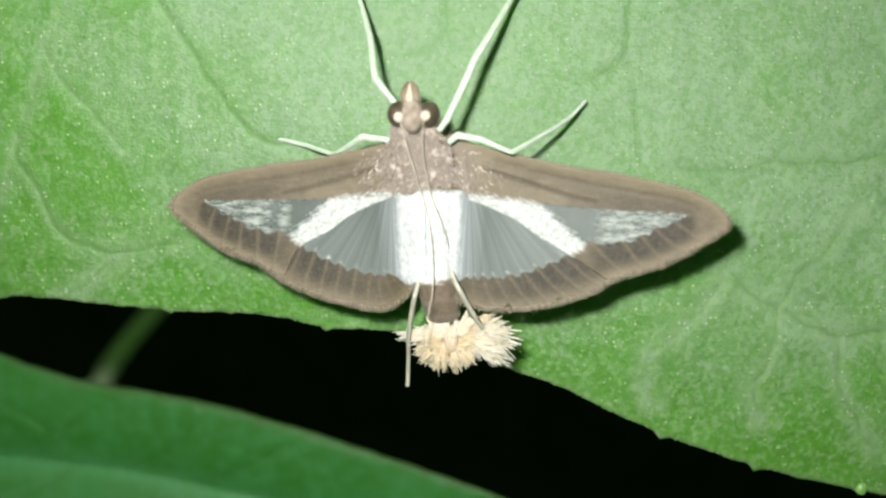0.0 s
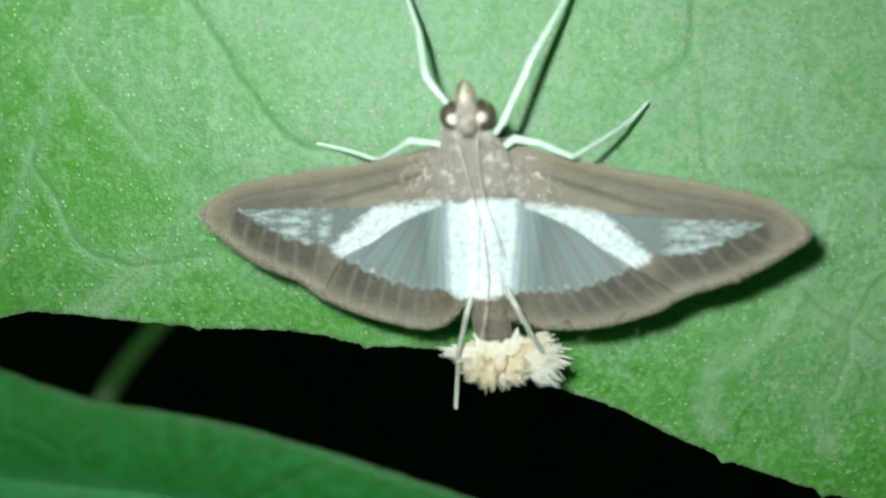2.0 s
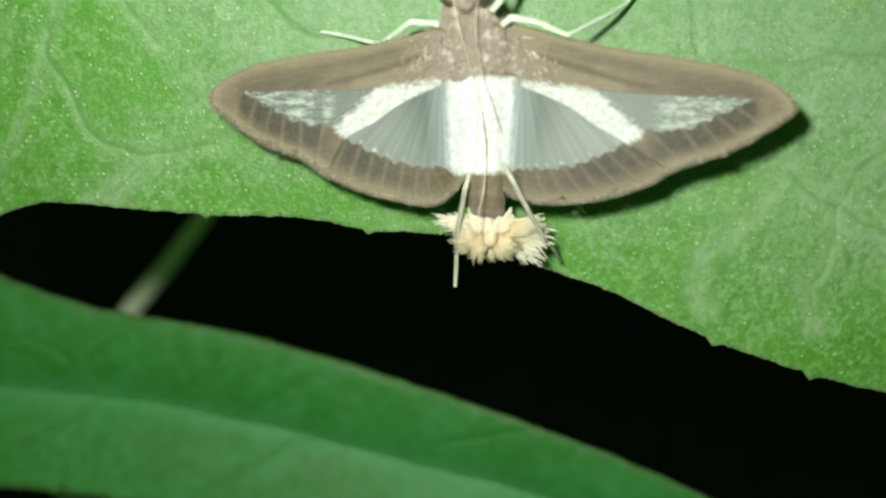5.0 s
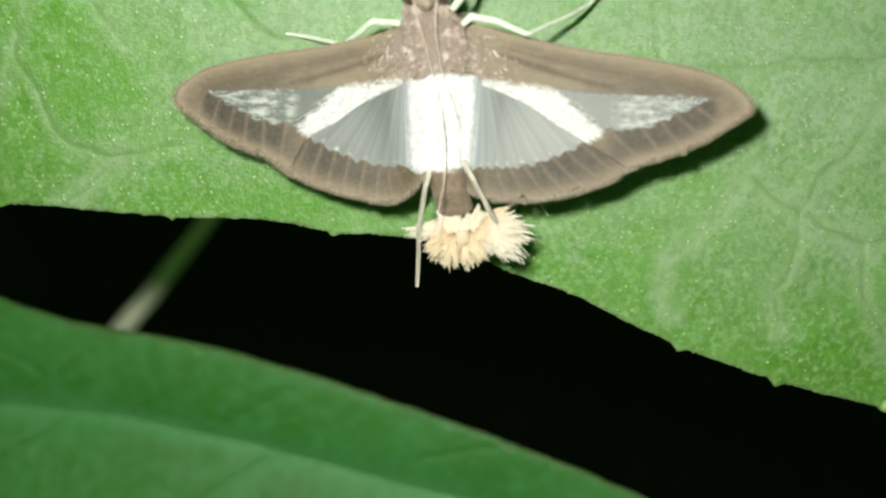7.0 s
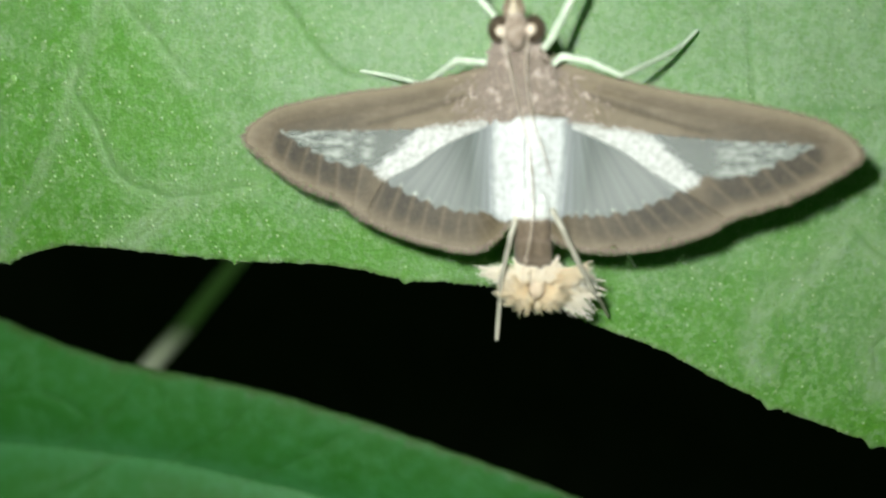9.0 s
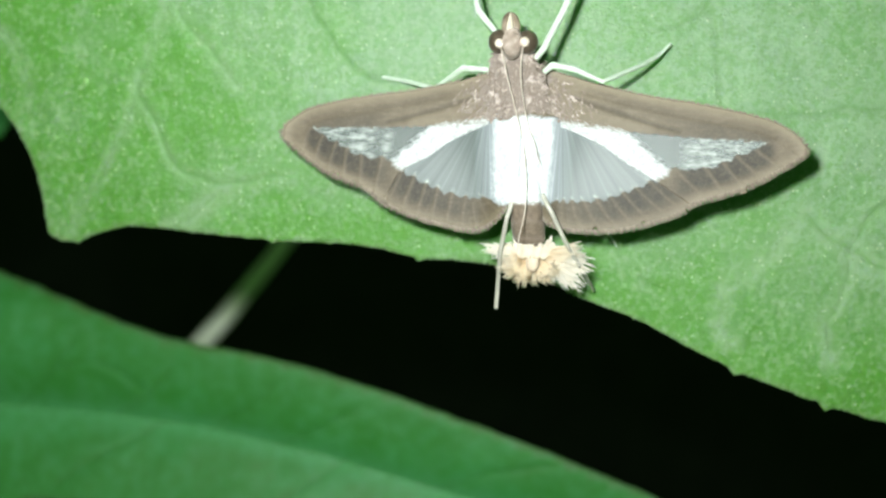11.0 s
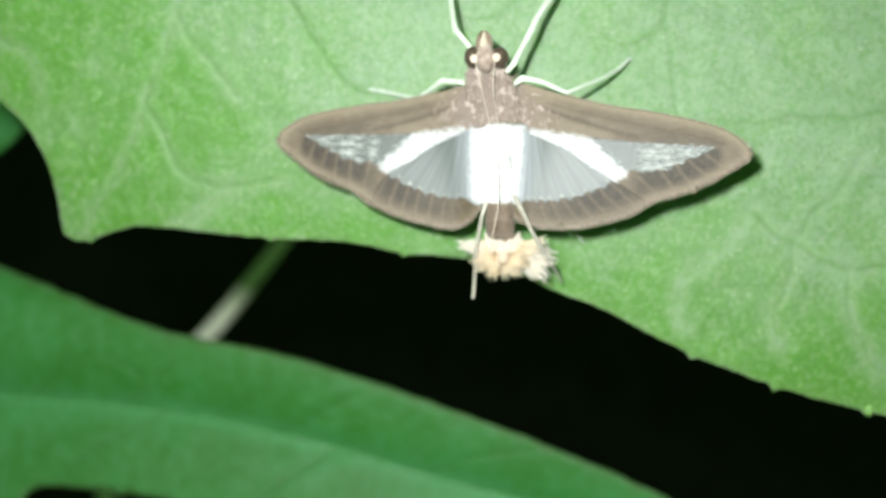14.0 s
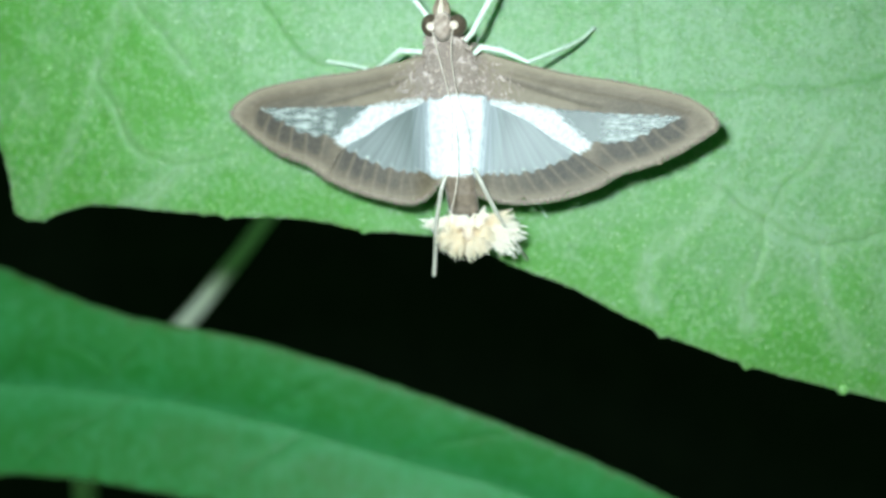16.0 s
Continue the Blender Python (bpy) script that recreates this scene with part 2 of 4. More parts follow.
def scale_material():
    n = Nodes("loose_scales")
    island = n.node("ShaderNodeNewGeometry").outputs["Random Per Island"]
    colour = n.mix(n.ramp(island, 0.0, 0.85), (0.15, 0.11, 0.082), (0.205, 0.155, 0.118))
    colour = n.mix(n.ramp(island, 0.86, 1.0), colour, (0.34, 0.27, 0.21))
    colour = n.mix(n.math("MULTIPLY", n.ramp(n.noise(0.6, 3), 0.56, 0.66), 0.6), colour, (0.6, 0.5, 0.43))
    n.set(Base_Color=colour, Roughness=0.5)
    return n.mat


def fringe_material():
    n = Nodes("fringe_scales")
    island = n.node("ShaderNodeNewGeometry").outputs["Random Per Island"]
    colour = n.mix(island, (0.13, 0.1, 0.065), (0.29, 0.24, 0.17))
    n.set(Base_Color=colour, Roughness=0.6)
    translucent(n, (0.4, 0.32, 0.25), 0.25)
    return n.mat


M_FRINGE = fringe_material()
M_SCALES = scale_material()
M_LAMP = lamp_material()
M_TAIL = simple("tail_brown", (0.5, 0.38, 0.27), (0.64, 0.52, 0.39), 0.3, 0.6, 0.05)
M_WING, M_ABDOMEN = wing_material(), abdomen_material()
M_TUFT = tuft_material("tuft_cream", (0.80, 0.58, 0.32), (0.88, 0.74, 0.50), (0.90, 0.82, 0.66), (0.94, 0.91, 0.84))
M_TUFT_WHITE = tuft_material("tuft_white", (0.86, 0.76, 0.58), (0.9, 0.86, 0.76), (0.92, 0.9, 0.84), (0.95, 0.94, 0.92))
M_COLLAR = tuft_material("collar_cream", (0.84, 0.72, 0.56), (0.9, 0.82, 0.7), (0.92, 0.88, 0.8), (0.95, 0.93, 0.88))


# ---- mesh tools, all in millimetres ----
def mesh_of(name, verts, faces, material, attrs=None, smooth=True):
    data = bpy.data.meshes.new(name)
    data.from_pydata((np.asarray(verts, float) * MM).tolist(), [], faces)
    data.materials.append(material)
    data.polygons.foreach_set("use_smooth", [smooth] * len(data.polygons))
    for key, values in (attrs or {}).items():
        data.attributes.new(key, "FLOAT", "POINT").data.foreach_set("value", np.asarray(values, np.float32))
    data.update()
    return data


def part(name, data, parent, label=""):
    ob = new(name, data)
    ob.parent = parent
    return tagged(ob, label)


def curve(points, step, closed=False):
    """A smooth line through the points, in even steps."""
    p = np.asarray(points, float)
    n = len(p)
    out = []
    for i in range(n if closed else n - 1):
        near = [p[(i + k) % n] if closed else p[min(max(i + k, 0), n - 1)] for k in (-1, 0, 1, 2)]
        a, b, c, d = near
        count = max(2, int(np.ceil(np.linalg.norm(c - b) / step)))
        for t in np.arange(count) / count:
            out.append(0.5 * (2 * b + (c - a) * t + (2 * a - 5 * b + 4 * c - d) * t * t + (3 * b - a - 3 * c + d) * t**3))
    if not closed:
        out.append(p[-1])
    return np.array(out)


def distance(line, pts, closed=False):
    """How far each point lies from a line, and how far along it."""
    a = line if closed else line[:-1]
    b = np.roll(line, -1, 0) if closed else line[1:]
    best, along = np.full(len(pts), 1e9), np.zeros(len(pts))
    run = 0.0
    for p, q in zip(a, b):
        d = q - p
        size = float(np.linalg.norm(d)) + 1e-9
        t = np.clip(((pts - p) @ d) / size**2, 0, 1)
        far = np.linalg.norm(pts - p - t[:, None] * d, axis=1)
        near = far < best
        best[near], along[near] = far[near], run + t[near] * size
        run += size
    return best, along


def inside(poly, pts):
    x, y = pts[:, 0], pts[:, 1]
    hit = np.zeros(len(pts), bool)
    for (x1, y1), (x2, y2) in zip(poly, np.roll(poly, -1, 0)):
        if y1 == y2:
            continue
        cross = (y1 > y) != (y2 > y)
        hit ^= cross & (x < (x2 - x1) * (y - y1) / (y2 - y1) + x1)
    return hit


def signed(poly, pts):
    """Distance into a closed outline, negative outside it."""
    far = distance(poly, pts, True)[0]
    return np.where(inside(poly, pts), far, -far)


def sheet(outline, step, box=None, coarse=None, rng=None, lines=()):
    """Triangles that fill an outline: fine inside the box, coarse beyond it."""
    rng = rng or np.random.default_rng(3)
    lo, hi = outline.min(0), outline.max(0)

    def lattice(size):
        gx, gy = np.meshgrid(np.arange(lo[0], hi[0], size), np.arange(lo[1], hi[1], size * 0.866))
        gx[1::2] += size / 2
        pts = np.stack([gx.ravel(), gy.ravel()], 1)
        return pts + rng.uniform(-0.12, 0.12, pts.shape) * size

    pts = lattice(step)
    if box:
        x0, y0, x1, y1 = box
        within = lambda q: (q[:, 0] > x0) & (q[:, 0] < x1) & (q[:, 1] > y0) & (q[:, 1] < y1)  # noqa: E731
        wide = lattice(coarse)
        pts = np.concatenate([pts[within(pts)], wide[~within(wide)]])
    pts = pts[inside(outline, pts)]
    for line in lines:
        # rows of points along and beside each crease
        side = np.gradient(line, axis=0)
        side = np.stack([-side[:, 1], side[:, 0]], 1) / (np.linalg.norm(side, axis=1)[:, None] + 1e-9)
        rows = np.concatenate([line, line + 0.13 * side, line - 0.13 * side])
        pts = pts[distance(line, pts)[0] > 0.22]
        pts = np.concatenate([pts, rows[inside(outline, rows)]])
    pts = pts[distance(outline, pts, True)[0] > step * 0.45]
    n = len(outline)
    every = [Vector(p) for p in np.concatenate([outline, pts]).tolist()]
    verts, _, faces, *_ = geometry.delaunay_2d_cdt(every, [(i, (i + 1) % n) for i in range(n)], [], 1, 1e-6)
    return np.array([tuple(v) for v in verts]), [tuple(f) for f in faces]


def thick(xy, z, faces, depth):
    """Closes a sheet to a slab of that depth."""
    n = len(xy)
    top = np.c_[xy, z]
    under = np.c_[xy, z - depth]
    edges = {}
    for f in faces:
        for a, b in zip(f, f[1:] + f[:1]):
            edges[(a, b)] = edges.get((a, b), 0) + 1
    rim = [(b, a, a + n, b + n) for a, b in edges if (b, a) not in edges]
    return np.concatenate([top, under]), faces + [tuple(i + n for i in reversed(f)) for f in faces] + rim


def tube(points, radii, step=0.25, sides=10):
    """A round limb along a smooth line, closed at both ends."""
    rows = curve([(*p, r) for p, r in zip(points, radii)], step)
    c, r = rows[:, :3], rows[:, 3]
    ahead = np.gradient(c, axis=0)
    ahead /= np.linalg.norm(ahead, axis=1)[:, None] + 1e-9
    ref = np.array([0.0, 0.0, 1.0])
    verts, faces = [], []
    for p, d, s in zip(c, ahead, r):
        u = np.cross(ref, d) if abs(d @ ref) < 0.95 else np.cross((0.0, 1.0, 0.0), d)
        u /= np.linalg.norm(u)
        v = np.cross(d, u)
        for k in range(sides):
            a = 2 * math.pi * k / sides
            verts.append(p + s * (math.cos(a) * u + math.sin(a) * v))
    for i in range(len(c) - 1):
        for k in range(sides):
            a, b = i * sides + k, i * sides + (k + 1) % sides
            faces.append((a, b, b + sides, a + sides))
    faces.append(tuple(reversed(range(sides))))
    faces.append(tuple(range((len(c) - 1) * sides, len(c) * sides)))
    return np.array(verts), faces


def loft(rows, sides=28, step=0.12):
    """A rounded body along y: rows of x, y, z, half width, half height."""
    rows = curve(rows, step)
    verts, faces = [], []
    for x, y, z, rx, rz in rows:
        for k in range(sides):
            a = 2 * math.pi * k / sides
            verts.append((x + rx * math.cos(a), y, z + rz * math.sin(a)))
    for i in range(len(rows) - 1):
        for k in range(sides):
            a, b = i * sides + k, i * sides + (k + 1) % sides
            faces.append((a, b, b + sides, a + sides))
    faces.append(tuple(reversed(range(sides))))
    faces.append(tuple(range((len(rows) - 1) * sides, len(rows) * sides)))
    return np.array(verts), faces


def ball(c, r, n=16):
    rows = [(c[0], c[1] + r[1] * math.sin(a), c[2], r[0] * math.cos(a), r[2] * math.cos(a)) for a in np.linspace(-1.5, 1.5, n)]
    return loft(rows, 22, 9.0)


# ---- the large leaf ----
def leaf_height(x, y):
    return -0.7245 + 0.01169 * x + 0.24372 * y - 0.00298 * x * x - 0.0038 * x * y - 0.00777 * y * y


def rough_line(line, rng):
    """A vein's line with the small kinks that side veins give it."""
    p = curve(line, 0.9)
    p[1:-1] += rng.normal(0, 0.07, p[1:-1].shape)
    return p


def make_leaf(name, outline, veins, height, material, box, step, coarse, depth, label, teeth=(), ruffle=0.028, pucker=0.12, vein_material=None, proud=False, margin=1.0, fields=(), deeps=()):
    """A leaf blade with sunken veins, puckered between them, and an uneven toothed margin."""
    rng = np.random.default_rng(len(name) + len(veins))
    edge = curve(outline, step * 0.45, True)
    ahead = np.roll(edge, -1, 0) - np.roll(edge, 1, 0)
    out = np.stack([ahead[:, 1], -ahead[:, 0]], 1) / (np.linalg.norm(ahead, axis=1)[:, None] + 1e-9)
    push = rng.normal(0, 1, len(edge))
    push = ruffle * push + ruffle * 0.5 * np.convolve(push, np.ones(9) / 3, "same")
    for tx, ty, size in teeth:
        push += size * np.exp(-(np.linalg.norm(edge - (tx, ty), axis=1) / (size * 0.9)) ** 2)
    edge = edge + out * push[:, None]
    creases = [curve(rough_line(line, rng), 0.16) for line, width, sunk in veins]
    xy, faces = sheet(edge, step, box, coarse, None, creases)
    z = height(xy[:, 0], xy[:, 1])
    vein = np.zeros(len(xy))
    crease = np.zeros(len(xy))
    field = np.full(len(xy), 9.0)
    for line, (_, width, sunk) in zip(creases, veins):
        far, along = distance(line, xy)
        fade = np.clip((along.max() - along) / 1.5, 0, 1) * np.clip(along / 0.8, 0, 1)
        # mask for the shade painted along each sunken vein
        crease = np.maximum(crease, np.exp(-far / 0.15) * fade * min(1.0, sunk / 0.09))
        if width > 0.35:
            vein = np.maximum(vein, min(1.0, (width / 0.45) ** 2) * np.exp(-((far / (1.3 * width)) ** 2)))
        z = z - 0.9 * sunk * np.exp(-far / 0.15) + 0.1 * sunk * np.exp(-(((far - 0.7) / 0.5) ** 2))
        field = np.minimum(field, far)
    swell = np.array([noise.noise((x * 0.33, y * 0.33, 0.5)) + 0.5 * noise.noise((x * 0.8, y * 0.8, 4.0)) for x, y in xy])
    z = z + pucker * swell * np.clip(field, 0, 1.2)
    inward = distance(edge[::2], xy, True)[0]
    rim = np.exp(-((inward / 0.16) ** 2))
    # the torch's sheen as pale colour, thinning out towards the margin and the side lobe
    bloom = np.clip((inward - 1.2) / 8.0, 0, 1) * np.clip((xy[:, 0] + 19.0) / 13.0, 0.12, 1)
    if fields:
        bloom = bloom * (1 - 0.45 * np.clip((xy[:, 0] - 6.0) / 6.0, 0, 1) * np.clip((3.0 - xy[:, 1]) / 5.0, 0, 1))
    for field_edge, strength in deeps:
        bloom = bloom - strength * np.clip(signed(np.array(field_edge), xy) / 1.0 + 0.4, 0, 1)
    for field_edge, strength in fields:
        # each field is palest along its upper vein and thins out below it
        ring = np.array(field_edge)
        fall = np.clip((xy[:, 1] - ring[:, 1].min()) / np.ptp(ring[:, 1]), 0.3, 1)
        bloom = np.maximum(bloom, strength * fall * np.clip(signed(ring, xy) / 0.5 + 0.3, 0, 1))
    verts, faces = thick(xy, z, faces, depth)
    thing = tagged(new(name), label, "leaf")
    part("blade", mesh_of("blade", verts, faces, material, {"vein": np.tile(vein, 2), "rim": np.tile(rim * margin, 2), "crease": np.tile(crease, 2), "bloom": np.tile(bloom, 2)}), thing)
    for line, width, sunk in veins:
        path = curve(line, 0.5)
        near = np.argmin(((path[:, None, :] - xy[None]) ** 2).sum(2), 1)
        size = np.linspace(0.16, 0.09, len(path)) * (width / 0.45)
        zz = np.convolve(np.r_[z[near[0]], z[near], z[near[-1]]], np.ones(3) / 3, "valid") - (size * 0.85 if proud else depth + size * 0.3)
        v, f = tube(np.c_[path, zz].tolist(), size.tolist(), 0.5, 8)
        part("vein", mesh_of("vein", v, f, vein_material or (M_VEIN if width > 0.35 else M_FINE_VEIN)), thing)
    return thing


LEAF_EDGE = [
    (-30.0, 7.2), (-28.3, 5.4), (-27.15, 3.2), (-26.75, 1.0), (-26.62, -0.9), (-25.9, -1.55), (-24.7, -1.6), (-23.0, -1.05),
    (-20.8, -0.75), (-16.2, -1.12), (-12.15, -1.5), (-7.2, -1.72), (-3.55, -2.4), (0.0, -2.62), (2.8, -3.3), (5.8, -4.62),
    (8.3, -5.49), (11.25, -7.0), (14.2, -8.45), (19.3, -10.35), (25.0, -11.8), (33.0, -13.2), (42.0, -11.0), (50.0, -3.0),
    (53.0, 10.0), (48.0, 26.0), (36.0, 38.0), (18.0, 46.0), (-2.0, 47.0), (-20.0, 42.0), (-36.0, 36.0), (-46.0, 27.0), (-47.0, 18.0),
    (-40.0, 14.0), (-34.0, 11.0),
]
LEAF_TEETH = [(-3.55, -2.4, 0.18), (14.2, -8.45, 0.3), (19.3, -10.35, 0.32), (25.0, -11.8, 0.3), (-12.15, -1.5, 0.15), (-24.7, -1.6, 0.15)]
LEAF_VEINS = [
    ([(-14.5, 20.0), (-16.2, 14.6), (-17.6, 12.1), (-18.6, 9.8), (-19.6, 7.9), (-21.2, 4.4), (-23.8, 0.8), (-25.0, -1.1)], 0.36, 0.04),
    ([(-19.6, 7.9), (-19.9, 6.7), (-18.8, 5.1), (-18.1, 3.1), (-16.9, 2.2), (-15.1, 1.65), (-13.6, 1.85), (-10.4, 2.4)], 0.36, 0.1),
    ([(-17.6, 12.1), (-16.5, 10.4), (-15.0, 8.7), (-13.8, 7.0)], 0.36, 0.07),
    ([(-12.6, 17.5), (-11.3, 14.6), (-9.4, 11.4), (-8.35, 9.8), (-7.15, 8.1), (-6.5, 7.5), (-4.5, 7.2)], 0.3, 0.13),
    ([(-14.6, 1.8), (-16.5, 0.1), (-18.3, -0.7)], 0.5, 0.05),
    ([(-34.0, 13.0), (-29.8, 11.2), (-27.5, 9.8), (-27.0, 6.8)], 0.36, 0.05),
]
LEAF_VEINS += [
    ([(17.2, 0.5), (18.9, -1.05), (20.1, -1.6), (22.3, -2.75), (23.4, -3.1), (25.7, -2.75), (31.0, -1.0)], 0.45, 0.11),
    ([(20.1, -1.6), (21.2, 0.25), (22.3, 1.2), (24.0, 3.5)], 0.4, 0.07),
    ([(20.1, -1.6), (19.8, -4.0), (19.0, -5.8), (19.3, -7.9)], 0.45, 0.06),
    ([(23.4, -3.1), (23.4, -5.1), (24.1, -7.1), (25.5, -9.5)], 0.45, 0.06),
    ([(8.6, -3.1), (9.3, -3.7), (10.6, -4.5)], 0.35, 0.06),
    ([(17.2, 0.0), (15.6, -2.2), (13.4, -3.9), (13.2, -5.4), (13.8, -6.8)], 0.5, 0.03),
    ([(12.6, 18.0), (12.4, 14.1), (12.2, 11.8), (11.9, 11.05), (11.1, 10.55), (9.1, 10.05)], 0.3, 0.09),
    ([(12.3, 11.4), (12.7, 8.9), (13.0, 6.2)], 0.3, 0.06),
    ([(14.4, 5.7), (16.9, 5.55), (19.7, 5.95), (22.8, 5.95), (25.4, 6.2), (30.0, 7.5)], 0.35, 0.08),
    ([(3.6, 17.0), (3.3, 13.7), (3.1, 12.4), (1.8, 11.6), (-0.5, 11.8)], 0.3, 0.07),
]
# pale fields of painted sheen between the side veins
LEAF_FIELDS = [
    ([(17.2, 0.3), (20.1, -1.6), (19.6, -5.0), (18.6, -8.2), (13.8, -6.4), (13.4, -3.9)], 0.85),
    ([(20.2, -1.7), (23.4, -3.1), (23.4, -5.1), (24.1, -7.1), (25.2, -10.0), (19.4, -8.0), (19.8, -4.0)], 0.85),
    ([(8.6, -3.1), (9.3, -3.7), (10.6, -4.5), (9.4, -4.9), (8.2, -4.2)], 0.6),
    ([(-14.8, 1.5), (-10.0, 2.2), (-7.0, 0.2), (-12.0, -0.6), (-17.8, -0.4)], 0.5),
]
# deep green fields that the painted sheen leaves out
LEAF_DEEPS = [
    ([(-19.0, 9.1), (-16.6, 9.4), (-14.4, 6.4), (-13.1, 4.3), (-14.3, 2.2), (-17.2, 2.2), (-19.0, 5.3)], 0.75),
    ([(-19.7, 13.8), (-18.1, 13.7), (-19.2, 9.1), (-22.0, 8.6), (-22.0, 13.0)], 0.5),
    ([(-16.9, 11.1), (-15.6, 10.5), (-14.7, 8.6), (-16.9, 9.4)], 0.5),
]
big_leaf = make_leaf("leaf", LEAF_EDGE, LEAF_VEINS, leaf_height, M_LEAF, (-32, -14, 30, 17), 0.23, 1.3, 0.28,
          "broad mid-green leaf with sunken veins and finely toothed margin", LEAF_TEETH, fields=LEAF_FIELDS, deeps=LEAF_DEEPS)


def leaf_speck(x, y, wide, high, material, label):
    """A raised pale speck on the leaf's skin."""
    z = float(leaf_height(x, y))
    part("speck", mesh_of("speck", *ball((x, y, z + high * 0.1), (wide, wide * 1.25, high), 10), material), big_leaf, label)


leaf_speck(-23.08, 7.53, 0.16, 0.07, M_SPECK, "pale raised speck")
leaf_speck(-25.41, 4.42, 0.15, 0.08, M_SPECK, "pale raised speck")
leaf_speck(25.1, -11.75, 0.28, 0.2, M_SPECK, "yellowish swollen tooth tip")

# ---- the leaf below, the stalk behind it, a further leaf and the soil ----
def lower_height(x, y):
    rib = np.interp(x, [-60, -40, -31, -22, -13, -4, 3, 14, 34], [-12.6, -13.9, -14.35, -15.3, -17.2, -19.5, -21.2, -25.0, -33.0])
    d = y - rib
    return -20.6 - 1.9 * np.exp(-np.abs(d) / np.where(d > 0, 2.6, 4.0)) - 0.05 * np.clip(d - 5.0, 0, None) ** 2


LOWER_EDGE = [
    (-58.0, 1.0), (-48.0, -0.9), (-40.0, -3.4), (-35.0, -5.15), (-30.0, -7.0), (-25.0, -8.45), (-20.0, -9.25), (-15.0, -10.25), (-10.0, -11.65),
    (-5.0, -13.2), (0.0, -14.9), (5.0, -16.65), (10.0, -18.6), (16.0, -21.3), (24.0, -25.5), (33.0, -31.0), (38.0, -35.0), (28.0, -33.5),
    (14.0, -29.5), (0.0, -26.0), (-12.0, -23.8), (-20.0, -22.7), (-27.0, -21.6), (-34.0, -21.0), (-37.0, -21.35), (-39.2, -23.4), (-48.0, -26.0), (-62.0, -24.0), (-66.0, -12.0),
]
LOWER_VEINS = [
    ([(-64.0, -12.5), (-40.0, -13.9), (-31.0, -14.35), (-22.5, -15.3), (-13.0, -17.2), (-4.0, -19.5), (3.0, -21.2), (14.0, -25.0), (34.0, -33.0)], 0.6, 0.04),
    ([(-30.0, -14.4), (-26.5, -12.0), (-24.5, -9.5)], 0.2, 0.075),
    ([(-38.0, -14.0), (-34.8, -11.2), (-32.6, -7.9)], 0.2, 0.075),
    ([(-34.0, -11.0), (-31.0, -10.4), (-27.4, -12.6)], 0.18, 0.05),
    ([(-22.5, -15.3), (-18.8, -13.2), (-16.2, -10.9)], 0.2, 0.075),
    ([(-17.0, -16.3), (-13.0, -14.5), (-10.0, -12.6)], 0.2, 0.075),
    ([(-5.0, -19.2), (0.0, -17.6), (4.0, -16.9)], 0.2, 0.075),
    ([(-26.0, -15.0), (-31.0, -17.5), (-35.0, -20.5)], 0.2, 0.075),
    ([(-12.0, -17.4), (-16.0, -20.0), (-19.0, -22.0)], 0.2, 0.075),
]
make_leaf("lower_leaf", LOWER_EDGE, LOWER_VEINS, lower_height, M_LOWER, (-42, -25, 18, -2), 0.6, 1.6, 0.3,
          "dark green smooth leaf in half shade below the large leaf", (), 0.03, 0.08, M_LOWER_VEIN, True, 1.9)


def far_height(x, y):
    return -36.0 + 0.1 * (x + 47)


make_leaf("background_leaf", [(-45.9, 11.0), (-47.3, 13.8), (-52.0, 17.0), (-62.0, 16.0), (-66.0, 8.0), (-62.0, 2.0), (-55.0, 3.6), (-49.6, 7.2)],
          [([(-64, 8), (-54, 9.5), (-48.8, 10.2)], 0.7, 0.1)], far_height, M_LOWER, (-56, 0, -42, 18), 0.8, 1.6, 0.3,
          "small green leaf deep in the shade behind", (), 0.05, 0.2, M_LOWER_VEIN, False, 0.0)


def make_stalk():
    thing = tagged(new("leaf_stalk"), "pale green round leaf stalk hanging below the large leaf", "stalk")
    v, f = tube([(3.0, 40.0, -9.5), (-4.0, 29.0, -34.0), (-17.44, 17.36, -66.94), (-27.15, 6.51, -76.17), (-33.39, -1.08, -78.88), (-36.37, -4.67, -79.31), (-39.35, -8.25, -79.75), (-48.63, -19.53, -82.13),
                 (-66.0, -44.0, -108.0), (-180.0, -150.0, -448.0)], [0.8, 0.85, 0.86, 0.9, 0.95, 1.02, 1.08, 1.24, 1.6, 2.0], 1.2, 18)
    part("stalk", mesh_of("stalk", v, f, M_STEM), thing)


make_stalk()


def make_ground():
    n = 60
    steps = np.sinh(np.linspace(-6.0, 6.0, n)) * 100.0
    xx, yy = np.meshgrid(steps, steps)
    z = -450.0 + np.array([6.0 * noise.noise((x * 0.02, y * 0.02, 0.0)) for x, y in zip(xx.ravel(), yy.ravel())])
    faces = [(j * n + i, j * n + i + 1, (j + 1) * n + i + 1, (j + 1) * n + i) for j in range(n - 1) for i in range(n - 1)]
    # black sheet behind the gap between the leaves, painted as if in shade
    ob = new("ground", mesh_of("ground", np.c_[xx.ravel(), yy.ravel(), z], faces, M_SHADED_SOIL))
    tagged(ob, "mossy soil coloured near black for the deep shade", "ground", kind="structure")


make_ground()


# ---- the moth ----
MOTH = Matrix.Translation((3.1 * MM, 3.65 * MM, 3.3 * MM)) @ pose(0, 0, 0, 0, -2.1, -2.3)
moth = tagged(new("moth"), "brown moth with pearly white wing windows, resting on a leaf", "moth")
moth.matrix_world = MOTH
MID = -0.6  # the body's middle line in the moth's own space

